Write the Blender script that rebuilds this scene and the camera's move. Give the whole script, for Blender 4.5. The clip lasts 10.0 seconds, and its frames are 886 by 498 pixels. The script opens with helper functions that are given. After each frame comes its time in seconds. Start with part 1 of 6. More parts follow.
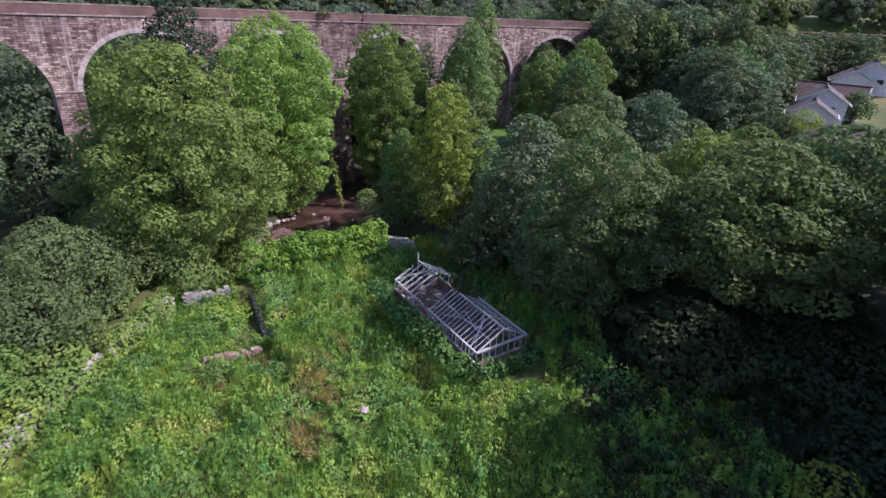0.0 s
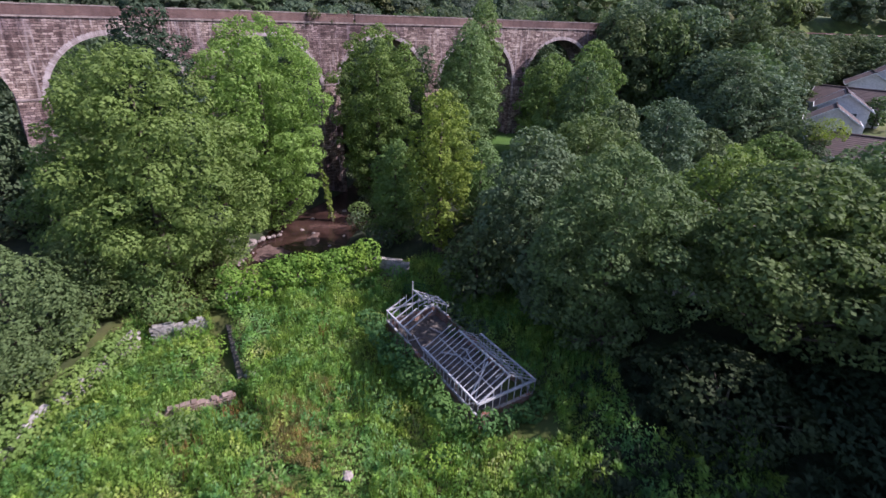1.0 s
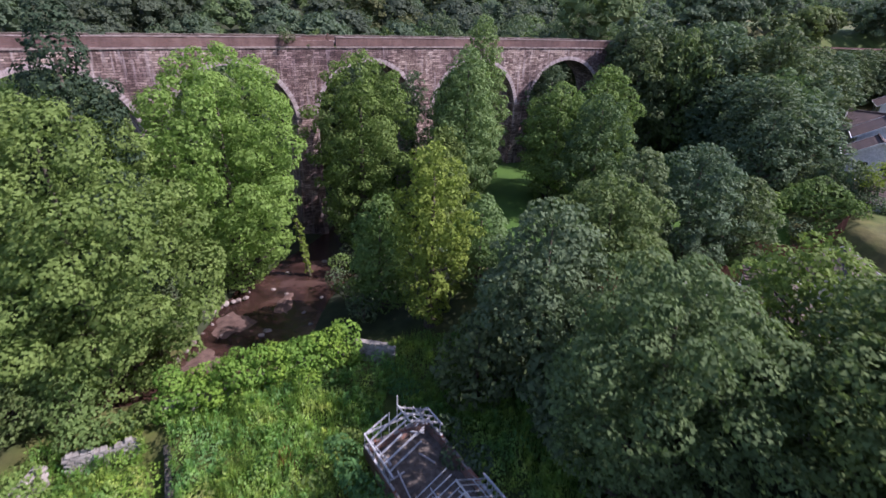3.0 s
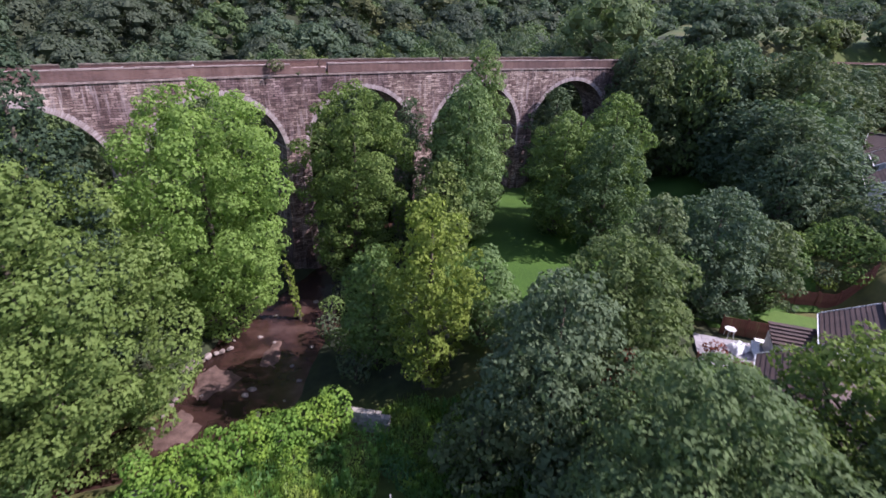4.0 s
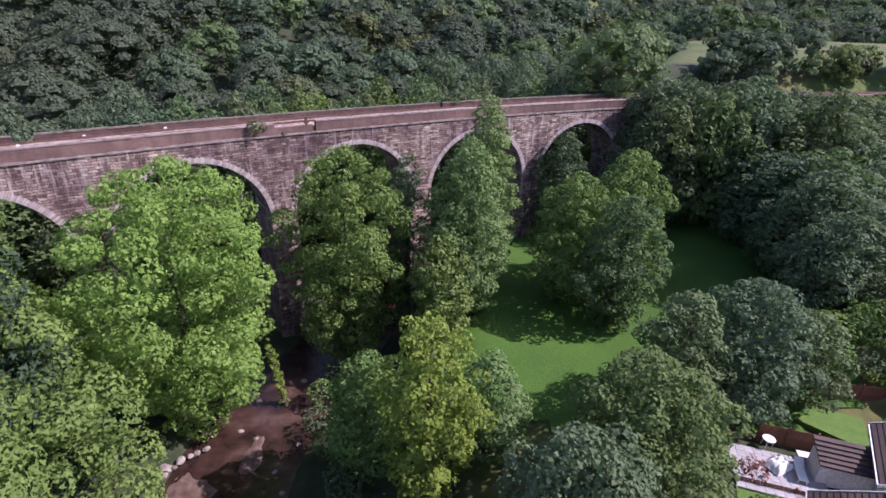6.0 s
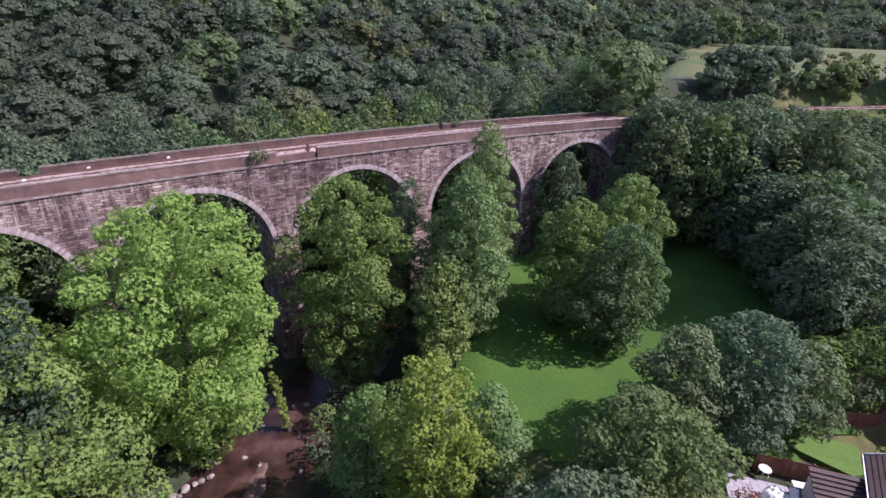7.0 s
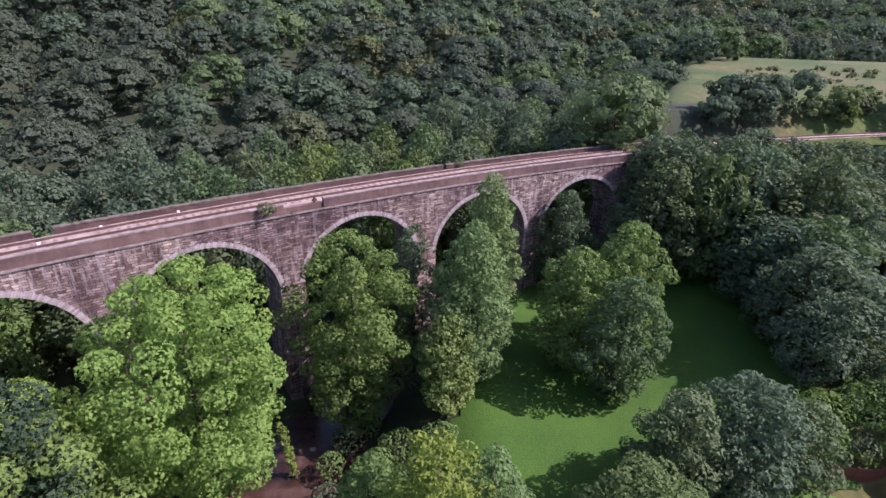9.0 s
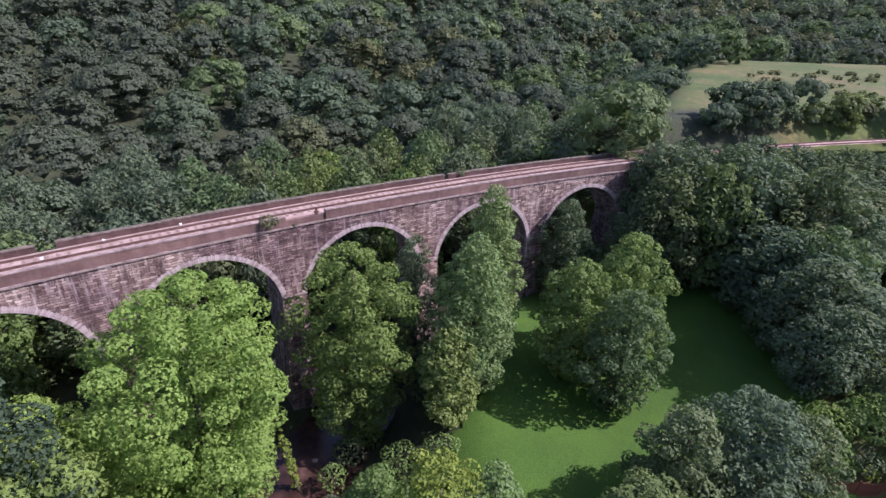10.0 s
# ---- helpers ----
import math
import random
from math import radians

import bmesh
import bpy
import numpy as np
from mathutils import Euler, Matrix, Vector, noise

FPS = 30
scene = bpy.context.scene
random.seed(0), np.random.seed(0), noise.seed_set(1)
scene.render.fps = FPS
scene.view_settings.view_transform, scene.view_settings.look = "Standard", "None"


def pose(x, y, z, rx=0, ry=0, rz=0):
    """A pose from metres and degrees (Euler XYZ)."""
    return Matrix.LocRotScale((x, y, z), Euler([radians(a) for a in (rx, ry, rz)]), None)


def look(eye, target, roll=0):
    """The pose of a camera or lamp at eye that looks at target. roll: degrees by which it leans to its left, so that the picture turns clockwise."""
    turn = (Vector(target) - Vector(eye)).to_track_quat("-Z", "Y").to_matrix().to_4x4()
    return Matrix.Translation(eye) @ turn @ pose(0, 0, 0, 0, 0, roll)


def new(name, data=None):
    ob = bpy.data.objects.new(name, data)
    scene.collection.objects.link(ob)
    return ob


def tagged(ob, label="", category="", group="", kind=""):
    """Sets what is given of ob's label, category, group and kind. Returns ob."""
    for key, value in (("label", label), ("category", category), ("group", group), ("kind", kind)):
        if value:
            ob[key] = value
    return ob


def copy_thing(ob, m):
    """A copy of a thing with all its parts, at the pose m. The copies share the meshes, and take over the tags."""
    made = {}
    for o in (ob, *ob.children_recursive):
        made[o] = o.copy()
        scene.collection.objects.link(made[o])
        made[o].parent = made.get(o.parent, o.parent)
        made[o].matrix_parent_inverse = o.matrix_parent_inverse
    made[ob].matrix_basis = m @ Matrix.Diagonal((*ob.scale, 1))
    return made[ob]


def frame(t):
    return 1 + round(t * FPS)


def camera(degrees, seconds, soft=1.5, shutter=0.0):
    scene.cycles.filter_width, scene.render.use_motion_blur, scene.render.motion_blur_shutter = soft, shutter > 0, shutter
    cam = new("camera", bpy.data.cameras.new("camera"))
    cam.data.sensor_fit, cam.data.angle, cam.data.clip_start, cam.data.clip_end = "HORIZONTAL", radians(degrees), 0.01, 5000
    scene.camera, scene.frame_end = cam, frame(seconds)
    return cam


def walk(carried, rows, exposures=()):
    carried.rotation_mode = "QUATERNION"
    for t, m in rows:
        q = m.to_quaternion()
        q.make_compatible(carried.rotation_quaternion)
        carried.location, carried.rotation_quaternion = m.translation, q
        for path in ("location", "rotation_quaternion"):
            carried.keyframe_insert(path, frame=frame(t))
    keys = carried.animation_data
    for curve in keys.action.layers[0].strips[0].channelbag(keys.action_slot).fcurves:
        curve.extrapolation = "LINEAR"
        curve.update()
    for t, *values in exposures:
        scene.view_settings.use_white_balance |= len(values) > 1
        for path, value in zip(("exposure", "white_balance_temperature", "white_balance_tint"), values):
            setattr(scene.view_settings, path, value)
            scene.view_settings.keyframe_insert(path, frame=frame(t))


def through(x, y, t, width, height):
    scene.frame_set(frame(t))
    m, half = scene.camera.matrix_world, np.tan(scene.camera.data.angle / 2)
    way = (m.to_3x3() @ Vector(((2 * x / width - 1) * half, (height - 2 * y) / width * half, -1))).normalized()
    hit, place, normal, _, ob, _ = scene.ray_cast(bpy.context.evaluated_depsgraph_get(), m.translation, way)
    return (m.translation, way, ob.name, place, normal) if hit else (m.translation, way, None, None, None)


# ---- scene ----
cam = camera(81.9, 10.0, soft=1.5, shutter=0.5)
METRES, EYE, TILT, LEAN, TURN = 40.0, 25.0, -25.0, -2.2, 0.0
ROWS = [
    (0.0, 0.0, 0.0, 0.0, 0.0, 0.0, 0.0),
    (0.5, 0.0016, 0.0562, 0.0253, -0.05, 0.0, 0.02),
    (1.0, 0.0035, 0.114, 0.0545, -0.11, 0.01, 0.04),
    (1.5, 0.0051, 0.1702, 0.0883, -0.22, -0.03, 0.04),
    (2.0, 0.0072, 0.2241, 0.1262, -0.32, -0.07, 0.09),
    (2.5, 0.0094, 0.2764, 0.1701, -0.47, -0.1, 0.15),
    (4.0, 0.0125, 0.4183, 0.3356, -0.6, -0.28, 0.22),
    (4.5, 0.0135, 0.4633, 0.386, -0.55, -0.31, 0.24),
    (5.0, 0.0146, 0.5047, 0.4363, -0.53, -0.34, 0.28),
    (5.5, 0.0152, 0.5348, 0.4835, -0.55, -0.36, 0.34),
    (7.0, 0.0114, 0.5316, 0.5905, -0.71, -0.54, 0.54),
    (7.5, 0.0111, 0.5251, 0.6209, -0.59, -0.56, 0.55),
    (8.0, 0.0096, 0.5225, 0.6537, -0.52, -0.59, 0.55),
    (8.5, 0.0083, 0.5195, 0.6856, -0.42, -0.59, 0.57),
    (9.0, 0.0091, 0.5139, 0.7161, -0.36, -0.64, 0.59),
    (9.5, 0.0085, 0.5114, 0.7381, -0.3, -0.65, 0.58),
    (10.0, 0.0072, 0.5138, 0.7462, -0.24, -0.65, 0.58),
]
walk(cam, [(t, pose(0, 0, EYE, TILT, LEAN, TURN) @ pose(METRES * x, METRES * y, METRES * z, 90 + pitch, roll, yaw)) for t, x, y, z, yaw, pitch, roll in ROWS], exposures=((0.0, 0.68, 6000, 29), (10.0, 0.72, 6000, 34)))

# ---------------------------------------------------------------- light
world = bpy.data.worlds.new("sky")
scene.world = world
world.use_nodes = True
wn = world.node_tree.nodes
sky = wn.new("ShaderNodeTexSky")
sky.sky_type = "NISHITA"
sky.sun_disc = False
SUN_ELEV, SUN_AZ = 45.0, 91.0      # degrees above the ground; clockwise from +y
sky.sun_elevation, sky.sun_rotation = radians(SUN_ELEV), radians(SUN_AZ)
wn["Background"].inputs["Strength"].default_value = 0.128
world.node_tree.links.new(sky.outputs[0], wn["Background"].inputs["Color"])
sun_data = bpy.data.lights.new("sun", "SUN")
sun_data.energy, sun_data.angle, sun_data.color = 4.8, radians(0.55), (1.0, 0.95, 0.87)
sun = new("sun", sun_data)
_s = Vector((math.cos(radians(SUN_ELEV)) * math.sin(radians(SUN_AZ)), math.cos(radians(SUN_ELEV)) * math.cos(radians(SUN_AZ)), math.sin(radians(SUN_ELEV))))
sun.matrix_world = look(_s * 200, (0, 0, 0))


# ---------------------------------------------------------------- materials
VIA_Y, VIA_TURN, VIA_BEND = 86.62, 0.527, 0.0034       # the viaduct's line: a shallow arc that bends to the right going east


def material(name, rough=0.8, metal=0.0):
    m = bpy.data.materials.new(name)
    m.use_nodes = True
    b = m.node_tree.nodes["Principled BSDF"]
    b.inputs["Roughness"].default_value, b.inputs["Metallic"].default_value = rough, metal
    return m, m.node_tree.nodes, m.node_tree.links, b


def ramp(nodes, stops):
    r = nodes.new("ShaderNodeValToRGB")
    while len(r.color_ramp.elements) < len(stops):
        r.color_ramp.elements.new(0.5)
    for e, (p, c) in zip(r.color_ramp.elements, stops):
        e.position, e.color = p, (*c, 1)
    return r


def noise_node(nodes, links, scale, detail=4.0, coords="Object", rough=0.55, stretch=None):
    tc = nodes.new("ShaderNodeTexCoord")
    n = nodes.new("ShaderNodeTexNoise")
    n.inputs["Scale"].default_value, n.inputs["Detail"].default_value, n.inputs["Roughness"].default_value = scale, detail, rough
    if stretch:
        mp = nodes.new("ShaderNodeMapping")
        mp.inputs["Scale"].default_value = stretch
        links.new(tc.outputs[coords], mp.inputs["Vector"])
        links.new(mp.outputs[0], n.inputs["Vector"])
    else:
        links.new(tc.outputs[coords], n.inputs["Vector"])
    return n


def mix(nodes, links, fac, a, b, kind="MIX"):
    m = nodes.new("ShaderNodeMix")
    m.data_type, m.blend_type = "RGBA", kind
    for sock, v in ((m.inputs["Factor"], fac), (m.inputs[6], a), (m.inputs[7], b)):
        if isinstance(v, (int, float)):
            sock.default_value = v
        elif isinstance(v, tuple):
            sock.default_value = (*v, 1)
        else:
            links.new(v, sock)
    return m.outputs[2]


def bump(nodes, links, bsdf, height, strength, distance):
    b = nodes.new("ShaderNodeBump")
    b.inputs["Strength"].default_value, b.inputs["Distance"].default_value = strength, distance
    links.new(height, b.inputs["Height"])
    links.new(b.outputs[0], bsdf.inputs["Normal"])


def plain(name, a, b, scale=3.0, rough=0.8, metal=0.0, relief=0.02):
    """Two tones at two scales, with fine relief."""
    m, n, l, p = material(name, rough, metal)
    big = noise_node(n, l, scale, 5)
    fine = noise_node(n, l, scale * 9, 3)
    r = ramp(n, [(0.3, a), (0.7, b)])
    l.new(big.outputs[0], r.inputs[0])
    f = ramp(n, [(0.3, (0.72, 0.72, 0.72)), (0.7, (1.15, 1.15, 1.15))])
    l.new(fine.outputs[0], f.inputs[0])
    l.new(mix(n, l, 1.0, r.outputs[0], f.outputs[0], "MULTIPLY"), p.inputs["Base Color"])
    if relief:
        bump(n, l, p, fine.outputs[0], 0.6, relief)
    return m


def leafy(name, dark, light, through=0.28, rough=0.65, patch=0.35):
    """Leaves: each leaf its own tone, clumps lighter and darker, some light coming through."""
    m, n, l, p = material(name, rough)
    geo = n.new("ShaderNodeNewGeometry")
    info = n.new("ShaderNodeObjectInfo")
    r = ramp(n, [(0.0, dark), (1.0, light)])
    big = noise_node(n, l, patch, 2)
    add = n.new("ShaderNodeMath")
    add.operation = "MULTIPLY_ADD"
    add.inputs[1].default_value, add.inputs[2].default_value = 0.38, -0.02
    l.new(geo.outputs["Random Per Island"], add.inputs[0])
    add2 = n.new("ShaderNodeMath")
    add2.operation = "MULTIPLY_ADD"
    add2.inputs[1].default_value = 0.7
    l.new(big.outputs[0], add2.inputs[0])
    l.new(add.outputs[0], add2.inputs[2])
    l.new(add2.outputs[0], r.inputs[0])
    tint = ramp(n, [(0.0, (0.86, 0.93, 0.95)), (0.5, (1, 1, 1)), (1.0, (1.15, 1.06, 0.85))])
    l.new(info.outputs["Random"], tint.inputs[0])
    col = mix(n, l, 1.0, r.outputs[0], tint.outputs[0], "MULTIPLY")
    l.new(col, p.inputs["Base Color"])
    p.inputs["Specular IOR Level"].default_value = 0.12
    tr = n.new("ShaderNodeBsdfTranslucent")
    l.new(mix(n, l, 1.0, col, (1.12, 1.25, 0.85), "MULTIPLY"), tr.inputs["Color"])
    ms = n.new("ShaderNodeMixShader")
    ms.inputs[0].default_value = through
    l.new(p.outputs[0], ms.inputs[1])
    l.new(tr.outputs[0], ms.inputs[2])
    l.new(ms.outputs[0], n["Material Output"].inputs["Surface"])
    return m


def masonry(name, tones, mortar, w, h, stain, relief=0.05):
    """Coursed rubble: stones of uneven tone, recessed joints, streaks that run down the wall."""
    m, n, l, p = material(name, 0.92)
    tc = n.new("ShaderNodeTexCoord")
    sep = n.new("ShaderNodeSeparateXYZ")
    l.new(tc.outputs["Object"], sep.inputs[0])
    add = n.new("ShaderNodeMath")
    l.new(sep.outputs[0], add.inputs[0])
    l.new(sep.outputs[1], add.inputs[1])
    cmb = n.new("ShaderNodeCombineXYZ")
    l.new(add.outputs[0], cmb.inputs[0])
    l.new(sep.outputs[2], cmb.inputs[1])
    wob = noise_node(n, l, 1.6, 2)
    warp = n.new("ShaderNodeVectorMath")
    warp.operation = "MULTIPLY_ADD"
    warp.inputs[1].default_value = (0.25, 0.16, 0)
    l.new(wob.outputs[1], warp.inputs[0])
    l.new(cmb.outputs[0], warp.inputs[2])
    br = n.new("ShaderNodeTexBrick")
    br.inputs["Scale"].default_value = 1.0
    br.inputs["Brick Width"].default_value, br.inputs["Row Height"].default_value = w, h
    br.inputs["Mortar Size"].default_value, br.inputs["Mortar Smooth"].default_value = 0.018, 0.4
    br.inputs["Bias"].default_value = 0.0
    br.inputs["Color1"].default_value, br.inputs["Color2"].default_value = (0, 0, 0, 1), (1, 1, 1, 1)
    br.inputs["Mortar"].default_value = (0.5, 0.5, 0.5, 1)
    l.new(warp.outputs[0], br.inputs["Vector"])
    r = ramp(n, [(i / (len(tones) - 1), c) for i, c in enumerate(tones)])
    l.new(br.outputs["Color"], r.inputs[0])
    stone = mix(n, l, br.outputs["Fac"], r.outputs[0], mortar)
    streak = noise_node(n, l, 1.0, 5, stretch=(0.9, 0.9, 0.16), rough=0.65)
    sr = ramp(n, [(0.40, stain), (0.58, (1, 1, 1))])
    l.new(streak.outputs[0], sr.inputs[0])
    blot = noise_node(n, l, 0.22, 5)
    b2 = ramp(n, [(0.35, (0.68, 0.64, 0.66)), (0.62, (1.15, 1.12, 1.08))])
    l.new(blot.outputs[0], b2.inputs[0])
    c = mix(n, l, 0.85, stone, sr.outputs[0], "MULTIPLY")
    c = mix(n, l, 1.0, c, b2.outputs[0], "MULTIPLY")
    l.new(c, p.inputs["Base Color"])
    grain = noise_node(n, l, 7.0, 4)
    hsum = n.new("ShaderNodeMath")
    hsum.operation = "SUBTRACT"
    l.new(grain.outputs[0], hsum.inputs[0])
    l.new(br.outputs["Fac"], hsum.inputs[1])
    bump(n, l, p, hsum.outputs[0], 0.9, relief)
    return m


def varied(name, a, b, rough=0.9):
    """Pieces that differ in tone one from another."""
    m, n, l, p = material(name, rough)
    info = n.new("ShaderNodeObjectInfo")
    spot = noise_node(n, l, 2.2, 5)
    r = ramp(n, [(0.0, a), (1.0, b)])
    sm = n.new("ShaderNodeMath")
    sm.operation = "MULTIPLY_ADD"
    sm.inputs[1].default_value = 0.45
    sub = n.new("ShaderNodeMath")
    sub.operation = "MULTIPLY_ADD"
    sub.inputs[1].default_value, sub.inputs[2].default_value = 1.1, -0.3
    l.new(spot.outputs[0], sub.inputs[0])
    l.new(info.outputs["Random"], sm.inputs[0])
    l.new(sub.outputs[0], sm.inputs[2])
    l.new(sm.outputs[0], r.inputs[0])
    l.new(r.outputs[0], p.inputs["Base Color"])
    bump(n, l, p, spot.outputs[0], 0.5, 0.03)
    return m


def rubble(name, tones, joint, stain, relief=0.09):
    """Coursed rubble: uneven stones in rough courses, dark damp streaks and pale lime runs down the wall."""
    m, n, l, p = material(name, 0.93)
    tc = n.new("ShaderNodeTexCoord")
    turn = n.new("ShaderNodeMapping")
    turn.inputs["Rotation"].default_value = (0, 0, -VIA_TURN)
    l.new(tc.outputs["Object"], turn.inputs["Vector"])
    sep = n.new("ShaderNodeSeparateXYZ")
    l.new(turn.outputs[0], sep.inputs[0])
    add = n.new("ShaderNodeMath")
    l.new(sep.outputs[0], add.inputs[0])
    l.new(sep.outputs[1], add.inputs[1])
    cmb = n.new("ShaderNodeCombineXYZ")
    l.new(add.outputs[0], cmb.inputs[0])
    l.new(sep.outputs[2], cmb.inputs[1])
    wob = noise_node(n, l, 0.9, 4, rough=0.6)
    warp = n.new("ShaderNodeVectorMath")
    warp.operation = "MULTIPLY_ADD"
    warp.inputs[1].default_value = (0.9, 0.34, 0)
    l.new(wob.outputs[1], warp.inputs[0])
    l.new(cmb.outputs[0], warp.inputs[2])
    br = n.new("ShaderNodeTexBrick")
    br.offset, br.squash, br.squash_frequency = 0.42, 1.5, 3
    br.inputs["Scale"].default_value = 1.0
    br.inputs["Brick Width"].default_value, br.inputs["Row Height"].default_value = 0.58, 0.235
    br.inputs["Mortar Size"].default_value, br.inputs["Mortar Smooth"].default_value = 0.028, 0.5
    br.inputs["Color1"].default_value, br.inputs["Color2"].default_value = (0, 0, 0, 1), (1, 1, 1, 1)
    br.inputs["Mortar"].default_value = (0.5, 0.5, 0.5, 1)
    l.new(warp.outputs[0], br.inputs["Vector"])
    r = ramp(n, [(i / (len(tones) - 1), c) for i, c in enumerate(tones)])
    l.new(br.outputs["Color"], r.inputs[0])
    c = mix(n, l, br.outputs["Fac"], r.outputs[0], joint)
    streak = noise_node(n, l, 1.0, 6, stretch=(0.9, 0.9, 0.12), rough=0.7)
    sr = ramp(n, [(0.38, stain), (0.57, (1, 1, 1))])
    l.new(streak.outputs[0], sr.inputs[0])
    c = mix(n, l, 0.9, c, sr.outputs[0], "MULTIPLY")
    lime = noise_node(n, l, 2.4, 5, stretch=(1.0, 1.0, 0.1), rough=0.65)
    lr = ramp(n, [(0.52, (0, 0, 0)), (0.70, (0.7, 0.7, 0.7))])
    l.new(lime.outputs[0], lr.inputs[0])
    c = mix(n, l, lr.outputs[0], c, (0.50, 0.44, 0.45))
    blot = noise_node(n, l, 0.16, 5)
    b2 = ramp(n, [(0.35, (0.62, 0.53, 0.56)), (0.62, (1.2, 1.15, 1.07))])
    l.new(blot.outputs[0], b2.inputs[0])
    l.new(mix(n, l, 1.0, c, b2.outputs[0], "MULTIPLY"), p.inputs["Base Color"])
    grain = noise_node(n, l, 8.0, 4)
    hs = n.new("ShaderNodeMath")
    hs.operation = "SUBTRACT"
    l.new(grain.outputs[0], hs.inputs[0])
    l.new(br.outputs["Fac"], hs.inputs[1])
    bump(n, l, p, hs.outputs[0], 1.0, relief)
    return m


BARK = plain("bark", (0.055, 0.042, 0.032), (0.13, 0.105, 0.08), 2.0, 0.95, 0, 0.04)
STONE = rubble("viaduct_rubble", [(0.10, 0.062, 0.06), (0.30, 0.22, 0.20), (0.58, 0.48, 0.44), (0.17, 0.11, 0.105), (0.42, 0.33, 0.30), (0.12, 0.08, 0.078), (0.54, 0.44, 0.40)], (0.07, 0.05, 0.047), (0.34, 0.28, 0.29), 0.05)
DRESSED = plain("dressed_stone", (0.17, 0.125, 0.115), (0.36, 0.29, 0.275), 1.3, 0.9, 0, 0.03)
RING = varied("ring_stone", (0.15, 0.105, 0.10), (0.60, 0.51, 0.50))
CAPPING = plain("coping_stone", (0.17, 0.12, 0.11), (0.38, 0.30, 0.275), 1.6, 0.92, 0, 0.02)
MOSSY_CAP = plain("mossy_coping", (0.06, 0.05, 0.04), (0.2, 0.16, 0.13), 2.0, 0.95, 0, 0.02)
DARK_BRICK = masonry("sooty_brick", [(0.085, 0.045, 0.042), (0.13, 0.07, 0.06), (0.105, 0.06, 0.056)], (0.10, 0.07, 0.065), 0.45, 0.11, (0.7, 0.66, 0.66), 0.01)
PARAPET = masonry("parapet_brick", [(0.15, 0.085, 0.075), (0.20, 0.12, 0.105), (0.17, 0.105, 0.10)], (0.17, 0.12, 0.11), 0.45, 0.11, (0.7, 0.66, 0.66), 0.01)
BALLAST = plain("ballast", (0.25, 0.175, 0.155), (0.44, 0.33, 0.295), 1.2, 0.95, 0, 0.06)
RUST = plain("rusty_rail", (0.075, 0.04, 0.032), (0.15, 0.085, 0.066), 2.5, 0.7, 0.4, 0.004)
SLEEPER = plain("weathered_sleeper", (0.17, 0.115, 0.095), (0.30, 0.21, 0.18), 2.0, 0.95, 0, 0.01)


# ---------------------------------------------------------------- mesh helpers
def mesh_from(name, verts, faces, mat=None, smooth=False):
    me = bpy.data.meshes.new(name)
    verts = np.asarray(verts, dtype=np.float32)
    me.vertices.add(len(verts))
    me.vertices.foreach_set("co", verts.ravel())
    if isinstance(faces, np.ndarray):
        k = faces.shape[1]
        flat, sizes = faces.astype(np.int32).ravel(), np.full(len(faces), k, dtype=np.int32)
    else:
        flat = np.fromiter((i for f in faces for i in f), dtype=np.int32)
        sizes = np.fromiter((len(f) for f in faces), dtype=np.int32)
    me.loops.add(len(flat))
    me.loops.foreach_set("vertex_index", flat)
    me.polygons.add(len(sizes))
    me.polygons.foreach_set("loop_start", np.concatenate(([0], np.cumsum(sizes)[:-1])).astype(np.int32))
    me.polygons.foreach_set("loop_total", sizes)
    me.polygons.foreach_set("use_smooth", np.full(len(sizes), smooth, dtype=bool))
    me.update(calc_edges=True)
    if mat:
        me.materials.append(mat)
    return me


def mpart(name, me, parent=None, label=""):
    ob = new(name, me)
    if parent:
        ob.parent = parent
    return tagged(ob, label)


def part(name, bm, mat, parent=None, label="", smooth=False):
    me = bpy.data.meshes.new(name)
    bmesh.ops.recalc_face_normals(bm, faces=bm.faces)
    bm.to_mesh(me)
    bm.free()
    if smooth:
        for p in me.polygons:
            p.use_smooth = True
    me.materials.append(mat)
    return mpart(name, me, parent, label)


def box(bm, a, b, m=None):
    """A box between two corners, moved by m."""
    c = [(a[i] + b[i]) / 2 for i in range(3)]
    s = [abs(b[i] - a[i]) for i in range(3)]
    mm = Matrix.Translation(c) @ Matrix.Diagonal((*s, 1))
    return bmesh.ops.create_cube(bm, size=1, matrix=(m @ mm) if m else mm)


def bar(bm, p, q, w, h=None, up=(0, 0, 1)):
    """A straight bar of section w by h from p to q."""
    p, q = Vector(p), Vector(q)
    d = q - p
    m = d.to_track_quat("Z", "Y" if abs(d.normalized().z) < 0.9 else "X").to_matrix().to_4x4()
    mm = Matrix.Translation((p + q) / 2) @ m @ Matrix.Diagonal((w, h or w, d.length, 1))
    return bmesh.ops.create_cube(bm, size=1, matrix=mm)


def empty(name, m, label, category, group="", kind=""):
    e = new(name)
    e.matrix_world = m
    return tagged(e, label, category, group, kind)


# ---------------------------------------------------------------- lie of the land
def step(a, b, x):
    t = np.clip((x - a) / (b - a), 0, 1)
    return t * t * (3 - 2 * t)


def river_x(y):
    """The stream's middle line north of the garden; south of it the stream turns away westward."""
    y = np.asarray(y, dtype=float)
    return np.where(y > 52, -15.2 + 7.5 * step(58, 84, y) - 24 * step(90, 170, y) + 34 * step(170, 300, y), -15.2 - 1.1 * (52 - y) - 0.16 * np.clip(52 - y, 0, 99) ** 2)


